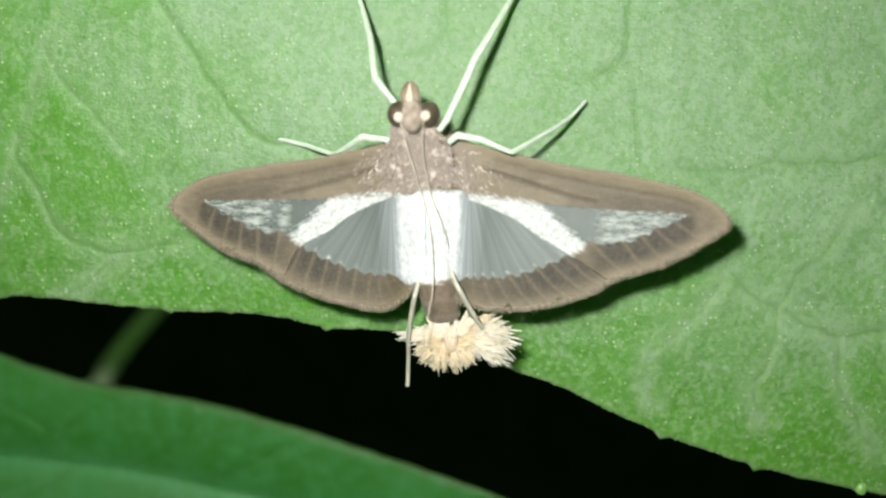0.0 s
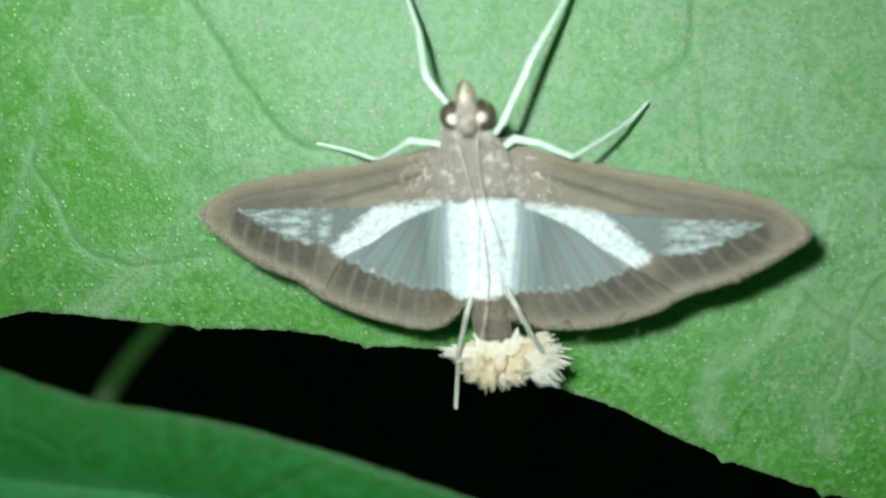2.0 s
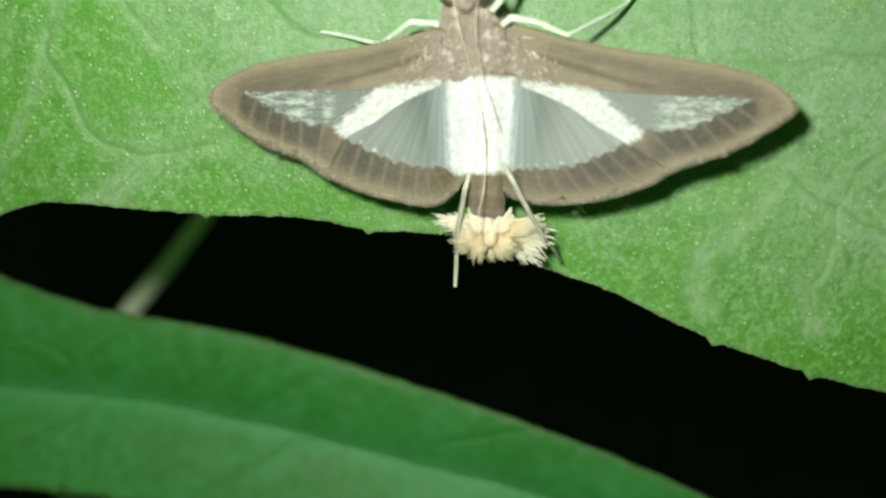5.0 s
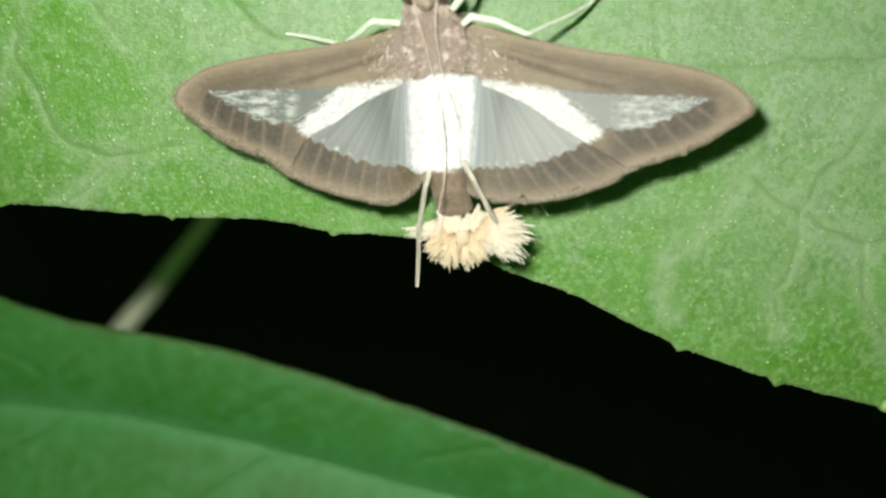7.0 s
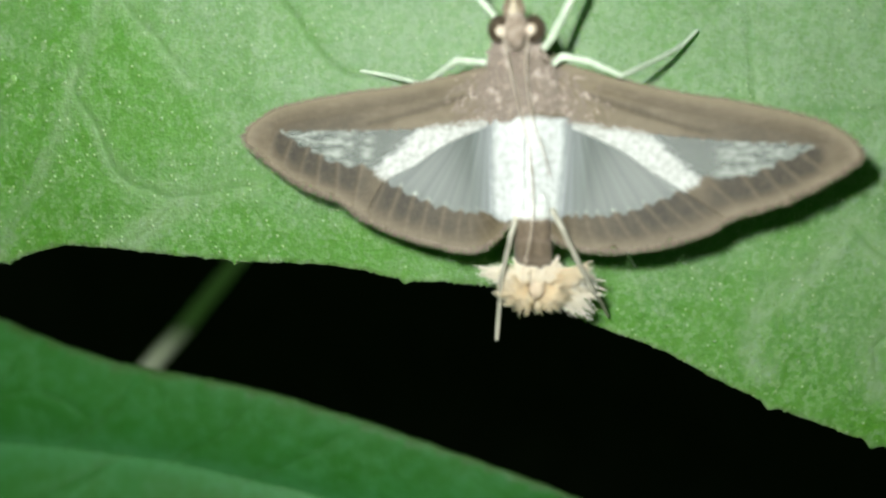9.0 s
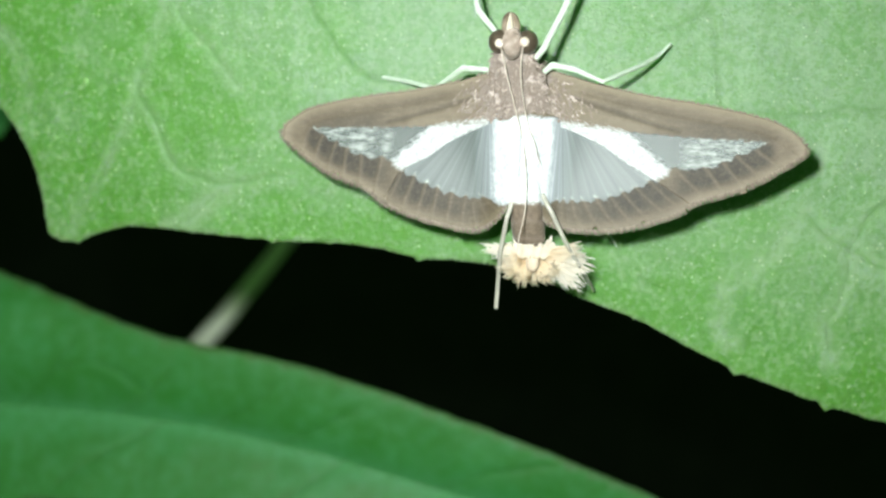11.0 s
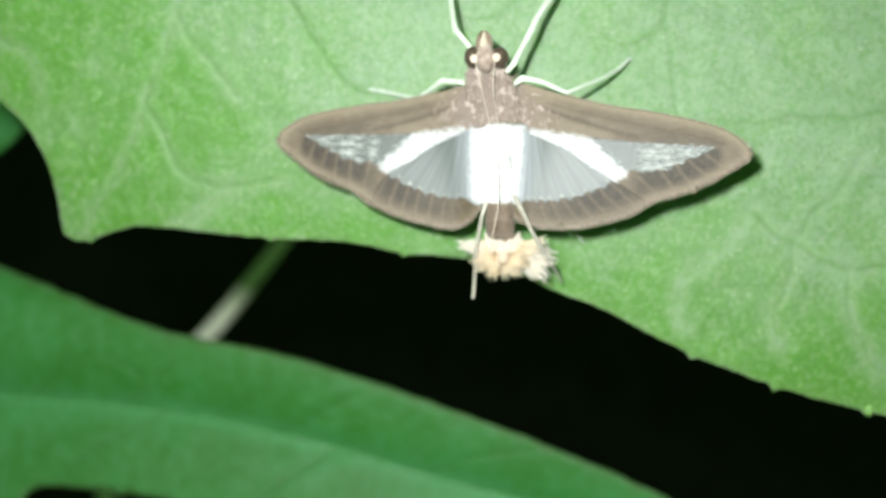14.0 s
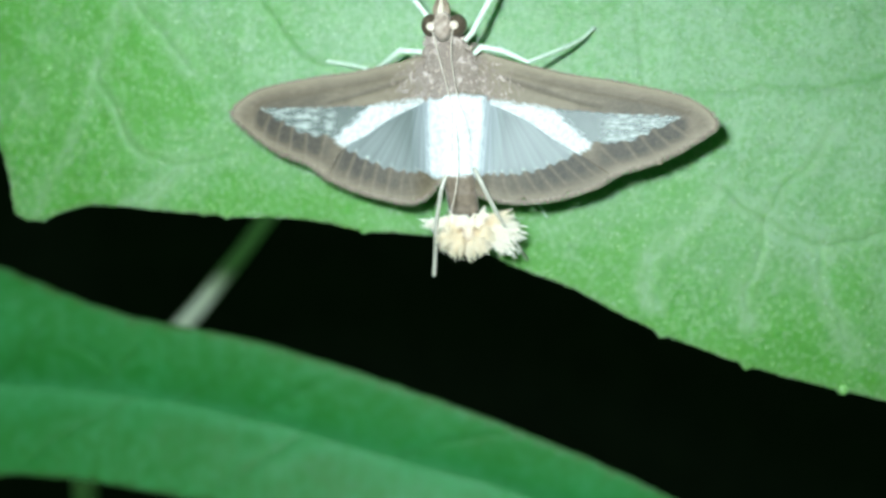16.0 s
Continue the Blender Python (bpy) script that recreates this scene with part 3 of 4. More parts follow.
COSTA = [(0.5, 3.75), (2.1, 3.35), (3.6, 2.95), (6.2, 2.4), (8.7, 2.04), (11.4, 1.49), (12.5, 1.05), (13.2, 0.55), (13.6, 0.0)]
FORE_OUTER = [(13.6, 0.0), (13.5, -0.3), (13.0, -0.72), (12.0, -1.4), (11.0, -2.0), (10.0, -2.4), (9.0, -2.72)]
FORE_INNER = [(6.75, -1.95), (5.2, -1.05), (4.1, -0.28), (2.9, 0.3), (1.2, 0.95), (0.3, 1.4)]
HIND_OUTER = [(8.6, -2.75), (7.9, -3.4), (6.9, -3.85), (5.5, -4.3), (4.2, -4.52), (3.1, -4.57), (2.3, -4.5), (1.6, -4.28), (1.1, -3.95), (0.62, -3.4)]
HIND_INNER = [(0.62, -3.4), (0.35, -3.25), (0.02, -3.2), (0.02, -2.0), (0.02, 0.0), (0.1, 1.4), (2.6, 0.9), (5.0, 0.0), (7.2, -1.3), (8.2, -2.0)]
WEDGE = [(11.8, 0.28), (9.6, 0.36), (7.6, 0.42), (5.0, 0.62), (4.2, -0.1), (6.6, -1.7), (7.25, -1.25), (9.2, -1.1), (10.2, -0.6)]
BAND = [(1.1, 1.1), (2.9, 0.88), (5.15, 0.58), (6.35, -0.45), (7.25, -1.28), (6.55, -2.05), (4.9, -1.15), (3.4, -0.25), (1.6, 0.5)]
FAN = [(0.1, 0.9), (1.4, 1.15), (2.3, 1.0), (4.6, -0.2), (6.6, -1.8), (5.5, -2.35), (4.3, -2.82), (3.1, -3.05), (1.8, -3.08), (1.1, -3.35), (0.2, -3.4)]
HEART = [(-0.5, 1.05), (1.5, 1.05), (1.55, -0.5), (1.4, -2.9), (1.15, -3.35), (-0.5, -3.45)]
STEM_LINE = [(2.4, 2.2), (4.4, 1.6), (6.4, 1.0), (7.6, 0.72)]
FRONT_LINE = [(2.9, 2.55), (5.6, 1.9), (8.5, 1.35), (11.0, 0.95), (12.2, 0.55)]


def wing_height(s, v, hind):
    z = 1.0 * np.exp(-((s / 2.6) ** 2)) * np.exp(-(((v - 1.5) / 3.2) ** 2))
    z = z + 0.035 * (v + 1) - 0.0022 * (s - 6) ** 2
    if hind:
        z = z - 0.07 + (0.75 - 0.12 * v) * np.exp(-((s / 1.25) ** 2))
    return z


def make_wing(name, side, hind, label):
    tornus = (8.35, -3.0) if side > 0 else (7.5, -3.42)
    fore_outer = FORE_OUTER + [tornus]
    # the trailing edge hangs deeper on one side
    hind_outer = [(s, v - (0.26 * math.exp(-(((s - 2.3) / 1.5) ** 2)) if side < 0 else 0.0)) for s, v in HIND_OUTER]
    outer = curve(hind_outer, 0.07) if hind else curve(COSTA + fore_outer[1:], 0.07)
    rng = np.random.default_rng(5 + hind + (side > 0) * 7)
    ahead = np.gradient(outer, axis=0)
    out = np.stack([-ahead[:, 1], ahead[:, 0]], 1) / np.linalg.norm(ahead, axis=1)[:, None]
    jag = rng.uniform(-0.06, 0.05, len(outer)) + np.convolve(rng.normal(0, 0.11, len(outer)), np.ones(3) / 3, "same")
    jag *= np.clip((1.2 - outer[:, 1]) / 1.5, 0.12, 1)
    jag[:2] = jag[-2:] = 0
    edge = np.concatenate([outer + out * jag[:, None], curve(HIND_INNER if hind else [tornus] + FORE_INNER, 0.2)[1:]])
    rim_all = outer
    if not hind:
        outer = curve(fore_outer, 0.1)
    xy, faces = sheet(edge, 0.1)
    s, v = xy[:, 0], xy[:, 1]
    far, along = distance(outer, xy)
    fringe_far = distance(rim_all, xy)[0]
    # pale nerves cross the border between dark cells
    lean = (0.6 if hind else 0.4) if side > 0 else (0.0 if hind else -0.25)
    spacing = 0.86 if hind else 0.98
    cross = (along - lean * far) / spacing + (0.2 if hind else 0.45)
    beside = (0.5 - np.abs((cross % 1.0) - 0.5)) * spacing
    nerve = np.exp(-((beside / 0.085) ** 2))
    glass = signed(np.array(FAN if hind else WEDGE), xy) - 0.09 * np.cos(2 * math.pi * cross) * (v < -0.2)
    white = signed(np.array(HEART if hind else BAND), xy)
    gap = np.clip(-np.maximum(glass, white), 0, None)
    depth_in = gap / (gap + far + 1e-6)
    dark = np.clip(1.8 - 1.8 * depth_in, 0, 1) * np.clip((far - 0.2) / 0.4, 0, 1) * (1 - 0.62 * nerve)
    if hind:
        dark = dark * np.clip((s + 1.2) / 6.6, 0.4, 1.0) * (v < -1.2)
    else:
        dark = dark * np.clip((0.35 - v) / 0.25, 0, 1) * np.clip((12.4 - s) / 0.5, 0, 1) * np.clip((s - 6.7) / 1.5, 0.3, 1.0)
    dark = dark * (glass < 0.1) * (white < 0.1)
    pale = np.exp(-((fringe_far / 0.33) ** 2)) * (0.55 if hind else 0.9)
    apex = np.array([1.9, 2.0])
    ray = np.arctan2(v - apex[1], s - apex[0]) * 0.016
    z = wing_height(s, v, hind) + 0.02 * nerve * (depth_in > 0.02) * (v < 0.3)
    if hind:
        fleck = np.exp(-((glass / 0.16) ** 2)) * 1.4 * (v < -1.6) * np.clip(0.15 + nerve, 0, 1)
    else:
        fleck = np.clip((s - 7.0 - 0.5 * (side > 0)) / 0.6, 0, 1) * np.clip(1.15 - 0.9 * np.exp(-(((s - 8.0) / 0.3) ** 2)) * (side < 0), 0, 1)
        stem = distance(curve(STEM_LINE, 0.3), xy)[0]
        front = distance(curve(FRONT_LINE, 0.3), xy)[0]
        z = z + 0.10 * np.exp(-((distance(curve(COSTA, 0.3), xy)[0] / 0.25) ** 2)) - 0.05 * np.exp(-((front / 0.12) ** 2)) - 0.05 * np.exp(-((stem / 0.1) ** 2))
        dark = np.maximum(dark, 0.6 * np.exp(-((stem / 0.12) ** 2)))
        below = np.interp(s, [2.9, 5.6, 8.5, 11.0, 12.2], [2.55, 1.9, 1.35, 0.95, 0.55]) - v
        dark = np.maximum(dark, 0.3 * np.exp(-((front / 0.2) ** 2)) * np.clip((s - 3.0) / 3.0, 0.3, 1))
        dark = np.maximum(dark, 0.52 * np.clip(below / 0.2, 0, 1) * np.clip((s - 6.8) / 2.0, 0, 1) * (v > -0.1) * np.clip((12.5 - s) / 0.5, 0, 1) * (glass < 0.05))
        # paler scales at the root
        pale = np.maximum(pale, 0.5 * np.clip((4.6 - s) / 2.2, 0, 1))
        # a lighter field between the stem line and the white band
        pale = np.maximum(pale, 0.45 * np.clip((distance(np.array([(2.6, 1.5), (4.6, 1.0), (6.0, 0.75)]), xy)[0] - 0.55) / -0.4, 0, 1))
    span = 1.037 if side > 0 else 0.955
    if side > 0:
        z = z + 0.05 * s
    xyz, faces = thick(np.c_[side * span * xy[:, 0] + MID, xy[:, 1]], z, faces, 0.05)
    if side < 0:
        faces = [tuple(reversed(f)) for f in faces]
    attrs = {k: np.tile(v, 2) for k, v in dict(dark=dark, pale=pale, glass=glass, white=white, ray=ray, fleck=fleck, veil=np.full(len(xy), float(hind))).items()}
    wing = part(name, mesh_of(name, xyz, faces, M_WING, attrs), moth, label)
    # fine scales that stand out past the margin
    rim = curve(hind_outer if hind else COSTA[2:] + fore_outer[1:], 0.05)
    go = np.gradient(rim, axis=0)
    away = np.stack([-go[:, 1], go[:, 0]], 1) / np.linalg.norm(go, axis=1)[:, None]
    fv, ff = [], []
    for p, d, g in zip(rim, away, go / np.linalg.norm(go, axis=1)[:, None]):
        for _ in range(2):
            long = rng.uniform(0.03, 0.21) * (1.0 if p[1] < 0.6 else 0.6)
            lean = d + g * rng.normal(0, 0.3)
            base = p - d * 0.12 + g * rng.uniform(-0.03, 0.03)
            k, half = len(fv), rng.uniform(0.015, 0.035)
            h = float(wing_height(base[0], base[1], hind)) + rng.uniform(-0.03, 0.03) + (0.05 * base[0] if side > 0 else 0.0)
            ends = [base - g * half, base + g * half, base + lean * (long + 0.12) + g * half * 0.6, base + lean * (long + 0.12) - g * half * 0.6]
            fv += [(side * span * e[0] + MID, e[1], h + dz) for e in ends for dz in (0.012, -0.012)]
            ff += [(k, k + 2, k + 4, k + 6), (k + 7, k + 5, k + 3, k + 1), (k, k + 1, k + 3, k + 2), (k + 2, k + 3, k + 5, k + 4), (k + 4, k + 5, k + 7, k + 6), (k + 6, k + 7, k + 1, k)]
    tagged(part("fringe", mesh_of("fringe", np.array(fv), ff, M_FRINGE, None, False), wing, "fine brown scale fringe"), kind="stuff")
    return wing


for side in (-1, 1):
    make_wing("hindwing", side, True, "pearly translucent hindwing with a brown scalloped border")
    make_wing("forewing", side, False, "brown forewing with a white band and a clear wedge")


def make_body():
    v, f = loft([(-1.12, 4.6, 2.2, 0.5, 0.4), (-1.1, 4.2, 1.95, 0.95, 0.75), (-1.0, 3.5, 1.45, 1.25, 0.95), (-0.9, 2.6, 0.95, 1.5, 1.05),
                 (-0.8, 1.7, 0.65, 1.5, 1.0), (-0.7, 1.0, 0.5, 1.2, 0.85), (-0.7, 0.7, 0.4, 0.7, 0.5)])
    bump = np.array([noise.noise((x * 1.6, y * 1.6, z * 1.6)) for x, y, z in v])
    v[:, 2] += 0.16 * bump
    thorax = part("thorax", mesh_of("thorax", v, f, M_BROWN), moth)
    # loose scales that blur the shoulders and the back
    rng = np.random.default_rng(21)
    verts, faces = [], []
    rows = ([0.7, 1.0, 1.7, 2.6, 3.5, 4.2, 4.6], [-0.7, -0.7, -0.8, -0.9, -1.0, -1.1, -1.12], [0.4, 0.5, 0.65, 0.95, 1.45, 1.95, 2.2],
            [0.75, 1.25, 1.55, 1.55, 1.3, 1.0, 0.55], [0.5, 0.85, 1.0, 1.05, 0.95, 0.75, 0.4])
    for i in range(4200):
        u = float(rng.normal(0, 0.42))
        if abs(u) > 1.15:
            continue
        v = rng.uniform(0.62 + 0.48 * min(1.0, 1.5 * abs(u)), 4.5)
        mid, zc, rx, rz = (float(np.interp(v, rows[0], row)) for row in rows[1:])
        s_out = u * float(np.interp(v, [0.7, 1.7, 3.0, 3.6, 4.5], [2.6, 3.4, 2.6, 1.5, 0.9]))
        top = zc + rz * math.sqrt(max(0.0, 1 - (s_out / rx) ** 2)) if abs(s_out) < rx else -9.0
        top = max(top, float(wing_height(abs(s_out + mid - MID), v, False)) + (0.05 * s_out if s_out > 0 else 0.0))
        a = math.radians(rng.normal(-90, 22) + 34 * u)
        way = np.array([math.cos(a), math.sin(a), rng.uniform(-0.05, 0.12)])
        side = np.array([-way[1], way[0], rng.uniform(-0.3, 0.3)])
        size, half = rng.uniform(0.14, 0.32), rng.uniform(0.025, 0.055)
        p = np.array([mid + s_out, v, top + 0.01])
        k = len(verts)
        verts += [p - side * half * 0.5, p + side * half * 0.5, p + way * size * 0.7 + side * half, p + way * size, p + way * size * 0.7 - side * half,
                  p + way * size * 0.4 - np.array([0, 0, 0.05])]
        faces += [(k, k + 1, k + 2, k + 3, k + 4), (k + 1, k, k + 5), (k + 2, k + 1, k + 5), (k + 3, k + 2, k + 5), (k + 4, k + 3, k + 5), (k, k + 4, k + 5)]
    tagged(part("fur", mesh_of("fur", np.array(verts), faces, M_SCALES, None, False), thorax, "loose brown and cream scales"), kind="stuff")

    def segment(rows):
        v, f = loft(rows)
        rings = np.abs(((v[:, 1] / 0.85) % 1.0) - 0.5) * 2
        lift = 0.05 * np.exp(-(((1 - rings) / 0.3) ** 2))
        v[:, 2] += np.where(v[:, 2] > 0.5, lift, -lift)
        white = np.minimum(v[:, 1] + 3.3, 1.0 - v[:, 1])
        return v, f, {"white": white, "ring": np.exp(-(((1 - rings) / 0.25) ** 2))}

    v, f, attrs = segment([(-0.7, 1.4, 0.3, 0.5, 0.4), (-0.7, 1.0, 0.3, 1.0, 0.65), (-0.62, 0.0, 0.25, 1.1, 0.7), (-0.52, -1.2, 0.25, 1.05, 0.7),
                                      (-0.42, -2.4, 0.3, 0.98, 0.68), (-0.32, -3.4, 0.4, 0.88, 0.66), (-0.3, -3.7, 0.4, 0.5, 0.4)])
    part("abdomen", mesh_of("abdomen", v, f, M_ABDOMEN, attrs), moth, "white abdomen under pale hairs")
    v, f, attrs = segment([(-0.36, -2.7, 0.4, 0.4, 0.35), (-0.34, -3.0, 0.4, 0.86, 0.66), (-0.28, -3.6, 0.28, 0.9, 0.7), (-0.2, -4.2, 0.05, 0.88, 0.7),
                                          (-0.15, -4.8, -0.25, 0.86, 0.66), (-0.12, -5.2, -0.5, 0.78, 0.55), (-0.12, -5.45, -0.6, 0.4, 0.3)])
    v[:, 0] -= -0.35
    v[:, 1] -= -3.1
    tip = part("abdomen_tip", mesh_of("abdomen_tip", v, f, M_ABDOMEN, attrs), moth, "brown ringed end of the abdomen")
    tip.location = (-0.35 * MM, -3.1 * MM, 0)

    head = part("head", mesh_of("head", *ball((-1.1, 4.45, 2.85), (0.55, 0.8, 0.78)), M_HEAD), moth)
    verts, faces = [], []
    for i in range(420):
        a, r = rng.uniform(0, 2 * math.pi), 0.8 * math.sqrt(rng.uniform(0, 1))
        p = np.array([-1.12 + 0.5 * r * math.cos(a), 4.5 + 0.8 * r * math.sin(a), 2.85 + 0.78 * math.sqrt(1 - r * r) - 0.02])
        b = math.radians(rng.normal(-90, 40) + 30 * (p[0] + 1.12))
        way = np.array([math.cos(b), math.sin(b), rng.uniform(-0.1, 0.2)])
        side = np.array([-way[1], way[0], 0.0])
        size, half = rng.uniform(0.12, 0.28), rng.uniform(0.02, 0.045)
        k = len(verts)
        verts += [p - side * half, p + side * half, p + way * size, p + way * size * 0.5 - np.array([0, 0, 0.05])]
        faces += [(k, k + 1, k + 2), (k + 1, k, k + 3), (k + 2, k + 1, k + 3), (k, k + 2, k + 3)]
    tagged(part("fur", mesh_of("fur", np.array(verts), faces, M_HEAD, None, False), head, "short brown and cream head scales"), kind="stuff")
    for side in (-1, 1):
        part("eye", mesh_of("eye", *ball((-1.08 + side * 0.7, 4.55, 2.75), (0.54, 0.6, 0.56)), M_EYE), head, "dark brown round eye")
        v, f = tube([(-1.2 + side * 0.2, 4.9, 2.75), (-1.24 + side * 0.25, 5.35, 2.8), (-1.27 + side * 0.2, 5.75, 2.75), (-1.3 + side * 0.05, 6.05, 2.6)], [0.24, 0.23, 0.17, 0.05], 0.1, 12)
        part("palp", mesh_of("palp", v, f, M_PALP), head, "brown beak-like palp")
    v, f = tube([(-1.2, 4.9, 3.05), (-1.24, 5.4, 3.04), (-1.28, 5.95, 2.85)], [0.2, 0.17, 0.05], 0.1, 12)
    part("palp_crest", mesh_of("palp_crest", v, f, M_CREAM), head, "cream scales between the palps")
    return tip


abdomen_tip = make_body()


def make_antenna(line):
    radii = np.linspace(0.038, 0.02, len(line))
    v, f = tube(line, radii, 0.15, 8)
    ob = part("antenna", mesh_of("antenna", v, f, M_ANTENNA), moth, "thread-like antenna laid back over the body")
    part("scape", mesh_of("scape", *ball(tuple(line[0]), (0.24, 0.23, 0.18), 10), M_SCAPE), ob, "pale cream antenna base")


make_antenna([(-1.69, 4.36, 3.3), (-1.55, 3.9, 3.15), (-1.35, 3.1, 2.75), (-1.12, 2.2, 2.35), (-0.72, 0.8, 1.8), (-0.42, -0.3, 1.6), (-0.2, -1.9, 1.6), (-0.15, -3.6, 1.6), (-0.4, -5.2, 1.55), (-0.5, -6.3, 1.5)])
make_antenna([(-0.47, 4.46, 3.3), (-0.58, 3.9, 3.15), (-0.62, 3.0, 2.75), (-0.55, 2.2, 2.35), (-0.25, 0.7, 1.8), (0.15, -0.3, 1.75), (0.5, -1.45, 1.55)])


def place(x, y, z):
    """A point of the world, in the moth's own space."""
    p = MOTH.inverted() @ Vector((x * MM, y * MM, z * MM))
    return tuple(c / MM for c in p)


def make_leg(name, line, radii, material, label, joints=(2, 4)):
    """A leg of three limbs, thigh, shin and foot, that overlap in slightly swollen joints."""
    rows = [np.array((*place(*p), 0.88 * r)) for p, r in zip(line, radii)]
    cuts = (0, *joints, len(rows) - 1)
    leg = None
    for limb, first, last in zip((name, "shin", "foot"), cuts, cuts[1:]):
        straight = [rows[first]]
        for a, b in zip(rows[first:last], rows[first + 1:last + 1]):
            straight += [a + (b - a) * 0.18, a + (b - a) * 0.82, b]
        size = [r[3] for r in straight]
        if last != len(rows) - 1:
            size[-1] *= 1.14
        v, f = tube([r[:3] for r in straight], size, 0.18, 10)
        data = mesh_of(limb, v, f, material)
        if leg is None:
            leg = part(limb, data, moth, label)
        else:
            part(limb, data, leg)


PALE = "pale greenish-white slender leg"
make_leg("foreleg", [(1.6, 8.3, 6.0), (1.26, 8.72, 5.9), (0.3, 9.93, 5.6), (0.17, 10.5, 5.3), (-0.13, 12.1, 4.2), (-0.84, 14.1, 2.5), (-1.6, 16.6, 1.3)],
         [0.16, 0.17, 0.19, 0.16, 0.17, 0.13, 0.08], M_LEG, PALE)
make_leg("foreleg", [(3.2, 7.5, 5.5), (3.56, 8.01, 5.28), (4.56, 10.13, 4.71), (4.81, 10.78, 4.5), (5.45, 11.94, 3.74), (6.55, 14.03, 2.23), (7.9, 16.5, 1.3)],
         [0.17, 0.19, 0.2, 0.22, 0.2, 0.14, 0.08], M_LEG, PALE)
make_leg("midleg", [(1.06, 6.78, 4.6), (0.64, 7.17, 4.4), (-0.6, 7.34, 4.0), (-2.18, 6.6, 2.4), (-2.5, 6.65, 2.1), (-3.97, 7.14, 1.2), (-5.65, 7.55, 0.5)],
         [0.16, 0.17, 0.19, 0.15, 0.13, 0.13, 0.1], M_LEG, PALE, (2, 3))
make_leg("midleg", [(3.6, 7.0, 4.6), (4.02, 7.3, 4.8), (5.1, 7.1, 4.8), (6.52, 6.47, 4.7), (7.04, 6.75, 4.2), (8.66, 7.75, 2.4), (9.42, 8.35, 1.4), (10.14, 9.1, 0.9)],
         [0.17, 0.2, 0.18, 0.12, 0.13, 0.13, 0.12, 0.09], M_LEG, PALE, (3, 5))
make_leg("hindleg", [(2.3, 1.4, 3.0), (2.14, 0.85, 3.7), (2.0, 0.3, 4.25), (1.8, -0.4, 4.3), (1.35, -2.2, 2.9), (1.2, -3.4, 1.8), (1.12, -4.3, 1.4), (1.05, -5.1, 1.2)],
         [0.14, 0.14, 0.15, 0.14, 0.13, 0.12, 0.12, 0.11], M_HINDLEG, "straw-coloured slender hind leg")
make_leg("hindleg", [(3.3, 1.5, 3.0), (3.58, 0.8, 3.7), (3.8, 0.35, 4.3), (4.05, -0.1, 4.4), (4.72, -1.5, 3.5), (5.42, -2.75, 2.1), (5.93, -3.5, 0.3), (6.25, -4.1, -1.2)],
         [0.14, 0.14, 0.15, 0.14, 0.13, 0.12, 0.1, 0.08], M_HINDLEG, "straw-coloured slender hind leg")


def straps(rng, rows):
    """Flat strap hairs, each given by base, way, length, lift, half width and sideways bend."""
    verts, faces, along = [], [], []
    n = 7
    for base, way, size, lift, half, bend in rows:
        across = np.array([-way[1], way[0], rng.uniform(-0.3, 0.3)])
        start = len(verts)
        for k in range(n):
            t = k / (n - 1)
            p = base + way * size * t + across * bend * t * t + np.array([0, 0, lift * math.sin(t * 2.4) - 0.3 * t * t])
            w = half * (0.5 + 0.8 * t) * (0.5 if k == n - 1 else 1.0)
            h = np.array([0, 0, 0.02])
            verts += [p - across * w, p + h, p + across * w, p - h]
            along += [t] * 4
        for k in range(n - 1):
            for j in range(4):
                a0, b0 = start + 4 * k + j, start + 4 * k + (j + 1) % 4
                faces.append((a0, b0, b0 + 4, a0 + 4))
        faces += [(start + 3, start + 2, start + 1, start), tuple(start + 4 * (n - 1) + j for j in range(4))]
    return np.array(verts), faces, {"along": along}


make_leg("leg_spur", [(6.3, 0.0, 1.2), (7.0, -0.99, 0.3), (7.45, -1.67, -0.3)], [0.06, 0.07, 0.05], M_LEG, "thin pale leg spur below the wing margin", ())


def make_tuft(name, clumps, seed, material, label):
    """One lobe of the spread brush. Clumps, each by lean, reach, base, lift and number of hairs: hairs that draw together to a point like a wet brush."""
    rng = np.random.default_rng(seed)
    rows = []
    for lean, reach, bx, by, lift, count in clumps:
        for i in range(3 * count):
            a = math.radians(lean + rng.normal(0, 5.0))
            way = np.array([math.cos(a), math.sin(a), 0.0])
            off = rng.normal(0, 0.15)
            across = np.array([-way[1], way[0], 0.0])
            base = np.array([bx, by, rng.uniform(-0.2, 0.2)]) + across * off + way * rng.uniform(0.0, 0.3)
            rows.append((base, way, reach * rng.uniform(0.6, 1.12), lift + rng.uniform(-0.1, 0.1), rng.uniform(0.018, 0.042), -0.7 * off + rng.normal(0, 0.09)))
    v, f, attrs = straps(rng, rows)
    return part(name, mesh_of(name, v, f, material, attrs, False), moth, label)


def fan(seed, angles, reach, base, number, hairs):
    """Clumps spread over a range of angles, in three layers of different lift."""
    rng = np.random.default_rng(seed)
    out = []
    for i in range(number):
        a = angles[0] + (angles[1] - angles[0]) * (i + rng.uniform(0.1, 0.9)) / number
        far = float(np.interp(a, *reach)) * rng.uniform(0.82, 1.1)
        out.append((a, far, base[0] + rng.normal(0, 0.12), base[1] + rng.normal(0, 0.12), (0.55, 0.25, 0.0)[i % 3] + rng.uniform(-0.08, 0.08), hairs))
    return out


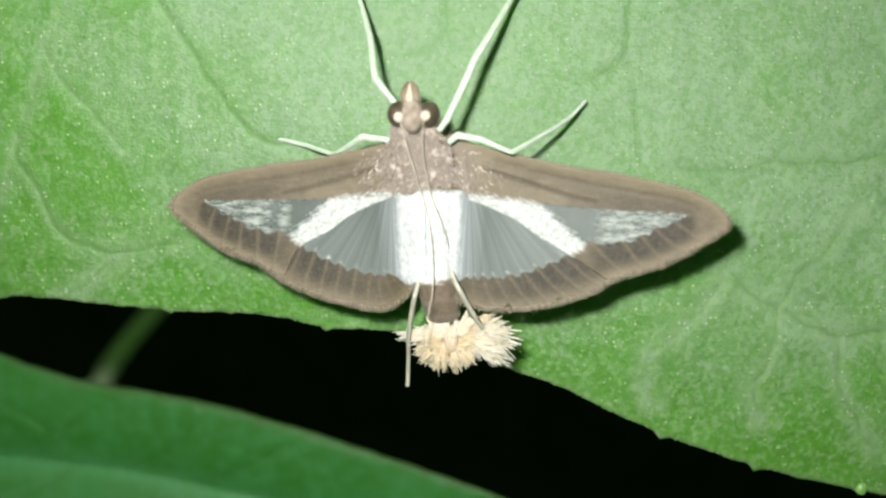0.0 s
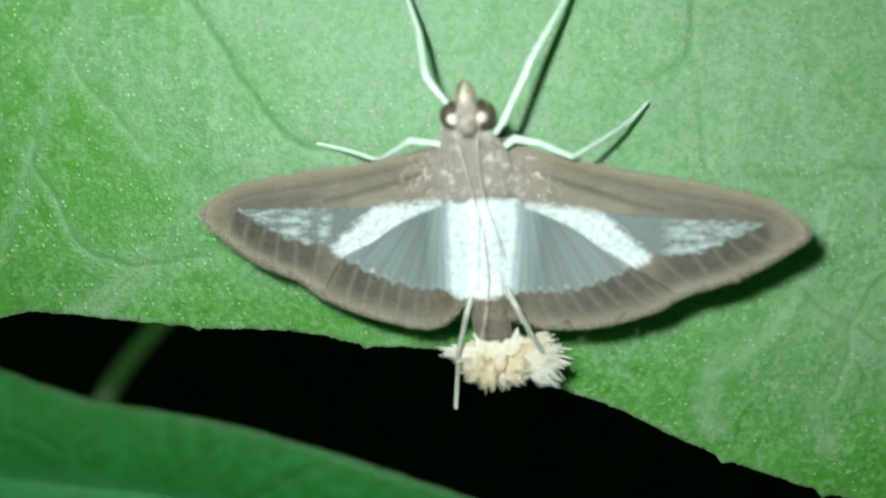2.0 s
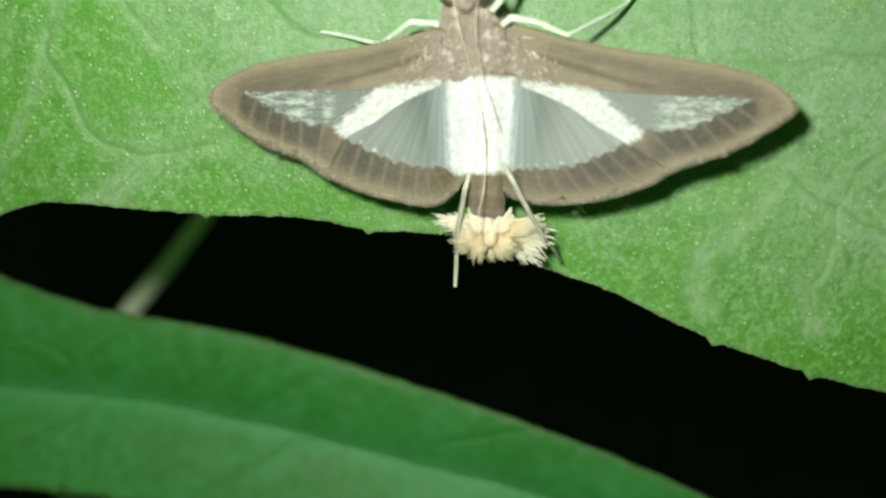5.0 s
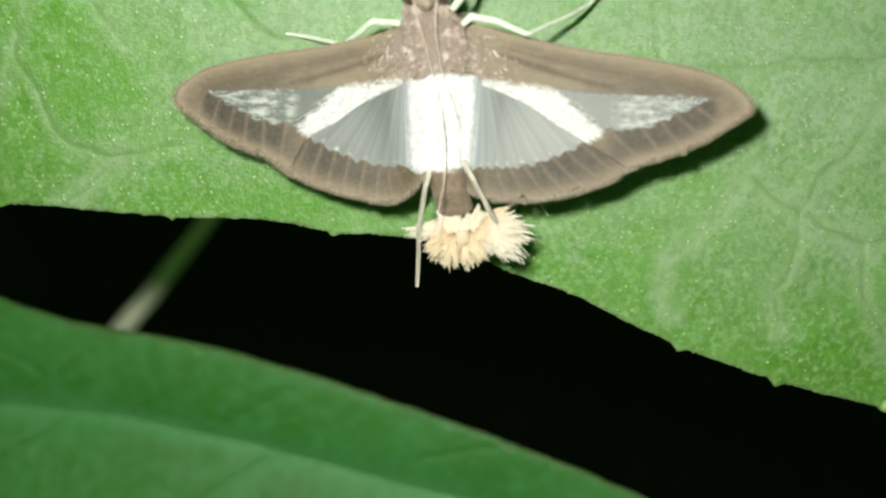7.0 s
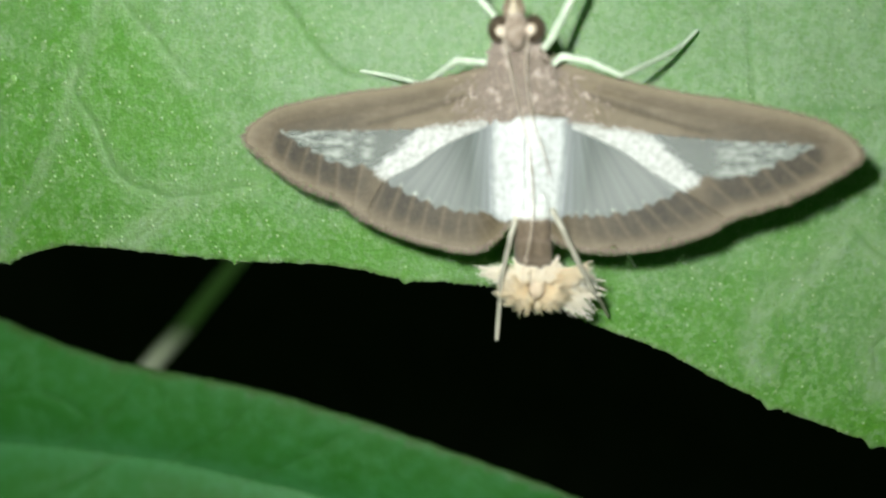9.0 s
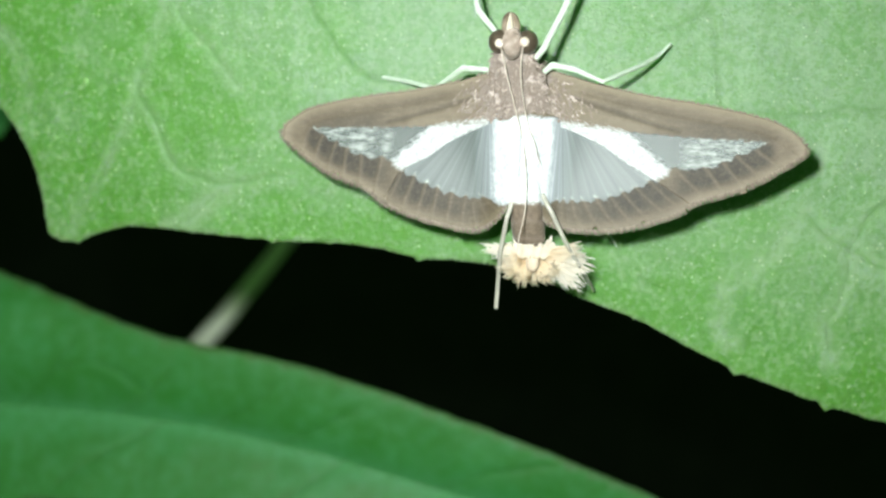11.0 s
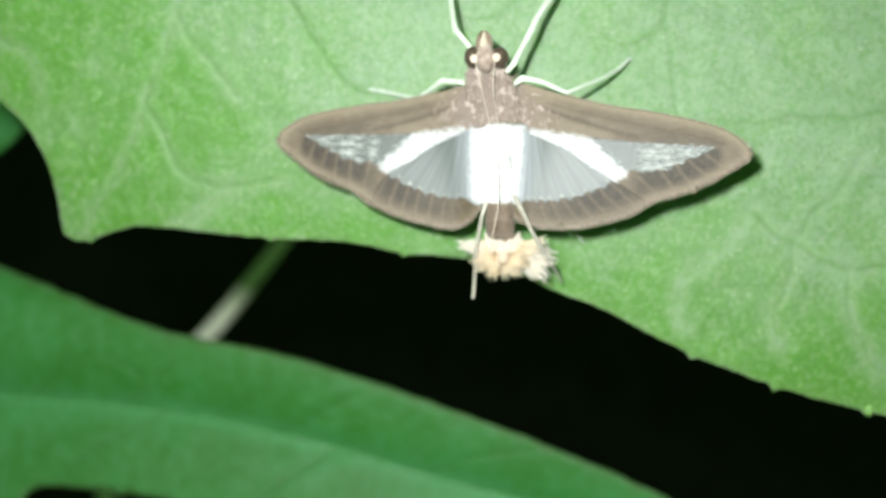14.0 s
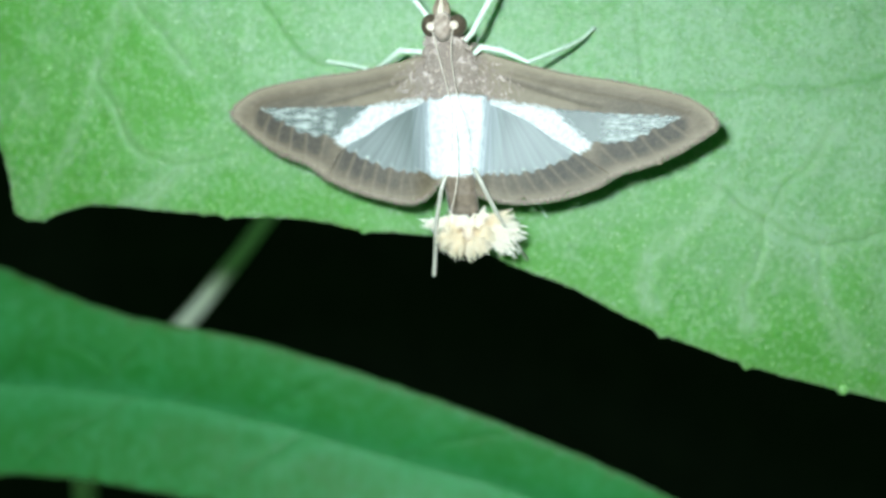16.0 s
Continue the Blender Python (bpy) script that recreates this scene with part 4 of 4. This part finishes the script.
tufts = [
    make_tuft("hair_tuft", fan(11, (192, 282), ([192, 215, 240, 265, 285], [1.45, 1.5, 1.5, 1.35, 1.3]), (-0.3, 0.1), 17, 13)
              + [(228, 0.85, -0.4, 0.2, 0.75, 14), (205, 0.9, -0.4, 0.3, 0.7, 14), (258, 0.9, -0.3, 0.15, 0.7, 12), (185, 0.9, -0.4, 0.35, 0.6, 14)],
              11, M_TUFT, "fan of straw-yellow strap-like hairs with pale tips"),
    make_tuft("hair_tuft", fan(12, (255, 338), ([255, 280, 310, 338], [1.3, 1.3, 1.25, 1.2]), (0.3, 0.1), 13, 13)
              + [(338, 0.9, 0.4, 0.2, 0.65, 14), (318, 0.8, 0.35, 0.15, 0.7, 14), (300, 0.8, 0.3, 0.1, 0.6, 12), (8, 1.7, 0.5, 0.5, 0.1, 14), (2, 1.5, 0.5, 0.35, 0.15, 12)],
              12, M_TUFT, "fan of straw-yellow hairs beside the tail tip"),
    make_tuft("hair_tuft", fan(13, (300, 364), ([300, 318, 345, 364], [1.5, 1.9, 2.0, 1.75]), (0.85, 0.3), 16, 7)
              + [(330, 1.1, 0.8, 0.3, 0.5, 10), (345, 1.0, 0.8, 0.35, 0.5, 10), (318, 1.1, 0.75, 0.25, 0.4, 10), (300, 1.1, 0.7, 0.2, 0.4, 10)],
              13, M_TUFT_WHITE, "white side brush of long strap-like hairs"),
    make_tuft("hair_tuft", [(177, 2.2, -0.25, 0.42, 0.3, 12), (181, 1.75, -0.3, 0.4, 0.45, 10), (174, 1.5, -0.3, 0.42, 0.35, 8)],
              14, M_TUFT_WHITE, "long pointed white hair tuft"),
]


def make_collar():
    """Cream scales round the tail tip, and the blunt brown tip within."""
    rng = np.random.default_rng(4)
    rows = []
    for i in range(150):
        u = rng.uniform(-1, 1)
        a = math.radians(90 - 30 * u + rng.normal(0, 6))
        way = np.array([math.cos(a), math.sin(a), 0.0])
        base = np.array([0.7 * u, rng.uniform(0.0, 0.5), 0.45 * math.sqrt(max(0.0, 1 - u * u)) + 0.35])
        rows.append((base, way, rng.uniform(0.3, 0.5) + 0.42 * abs(u) ** 3, rng.uniform(0.02, 0.12), rng.uniform(0.04, 0.08), rng.normal(0, 0.05)))
    v, f, attrs = straps(rng, rows)
    collar = part("tuft_collar", mesh_of("tuft_collar", v, f, M_COLLAR, attrs, False), moth, "cream collar of scales round the tail tip")
    part("tail_tip", mesh_of("tail_tip", *ball((0.05, -0.15, 0.56), (0.36, 0.5, 0.26)), M_TAIL), collar, "pinkish brown blunt tail tip")
    return collar


collar = make_collar()


# ---- the torch that is carried beside the lens ----
def make_torch():
    thing = tagged(new("torch"), "small white light of a hand-held torch", "torch", kind="structure")
    v, f = tube([(0, 0, 1.4), (0, 0, 3.4), (0, 0, 7.0)], [2.5, 2.6, 2.6], 0.6, 24)
    part("housing", mesh_of("housing", v, f, M_EYE), thing)
    v, f = ball((0, 0, 0.0), (2.0, 2.0, 2.0))
    part("lamp_lens", mesh_of("lamp_lens", v, f, M_LAMP), thing, "glowing white lamp lens")
    return thing


torch = make_torch()


def motions():
    # the torch keeps beside the lens
    walk(torch, [(t, pose((x - 7.3) * MM, (y + 8.6) * MM, (z + 0.2) * MM)) for t, (x, y, z), turn in PATH])
    # the tail swings slowly from side to side: seconds, shift, lean, and how far the fan tips down
    tail = [(0.0, 0.5, 9, 0), (1.2, 0.3, 9, 8), (2.5, 0.26, 4, 25), (3.5, 0.1, 0, 38), (4.5, -0.04, -2, 36), (5.2, -0.05, -2, 32), (6.3, 0.25, 4, 15), (7.3, 0.5, 10, 0),
            (8.0, 0.2, 4, 20), (8.7, -0.02, 1, 34), (10.0, 0.1, 0, 36), (11.0, 0.15, 0, 38), (12.0, -0.05, -1, 40), (13.5, -0.1, 0, 34), (14.5, 0.07, 2, 26), (15.0, 0.05, 2, 20), (16.0, 0.25, 4, 5)]
    for ob, lean, tip in ((tufts[0], 1.0, 1.0), (tufts[1], 0.8, 1.0), (tufts[3], 1.3, 0.0), (collar, 0.8, 0.0)):
        walk(ob, [(t, pose(u * MM, -6.15 * MM, -0.9 * MM, tip * down, 0, a * lean)) for t, u, a, down in tail])
    # the white side brush swings wider
    walk(tufts[2], [(t, pose((u + 0.75 * max(u, 0.0) - 0.25) * MM, -6.15 * MM, (-1.7 + 1.6 * max(u, 0.0)) * MM, 0, 0, 0.4 * a)) for t, u, a, down in tail])
    walk(abdomen_tip, [(t, pose(-0.35 * MM, -3.1 * MM, 0, 0, 0, 18.0 * u)) for t, u, a, down in tail])


motions()
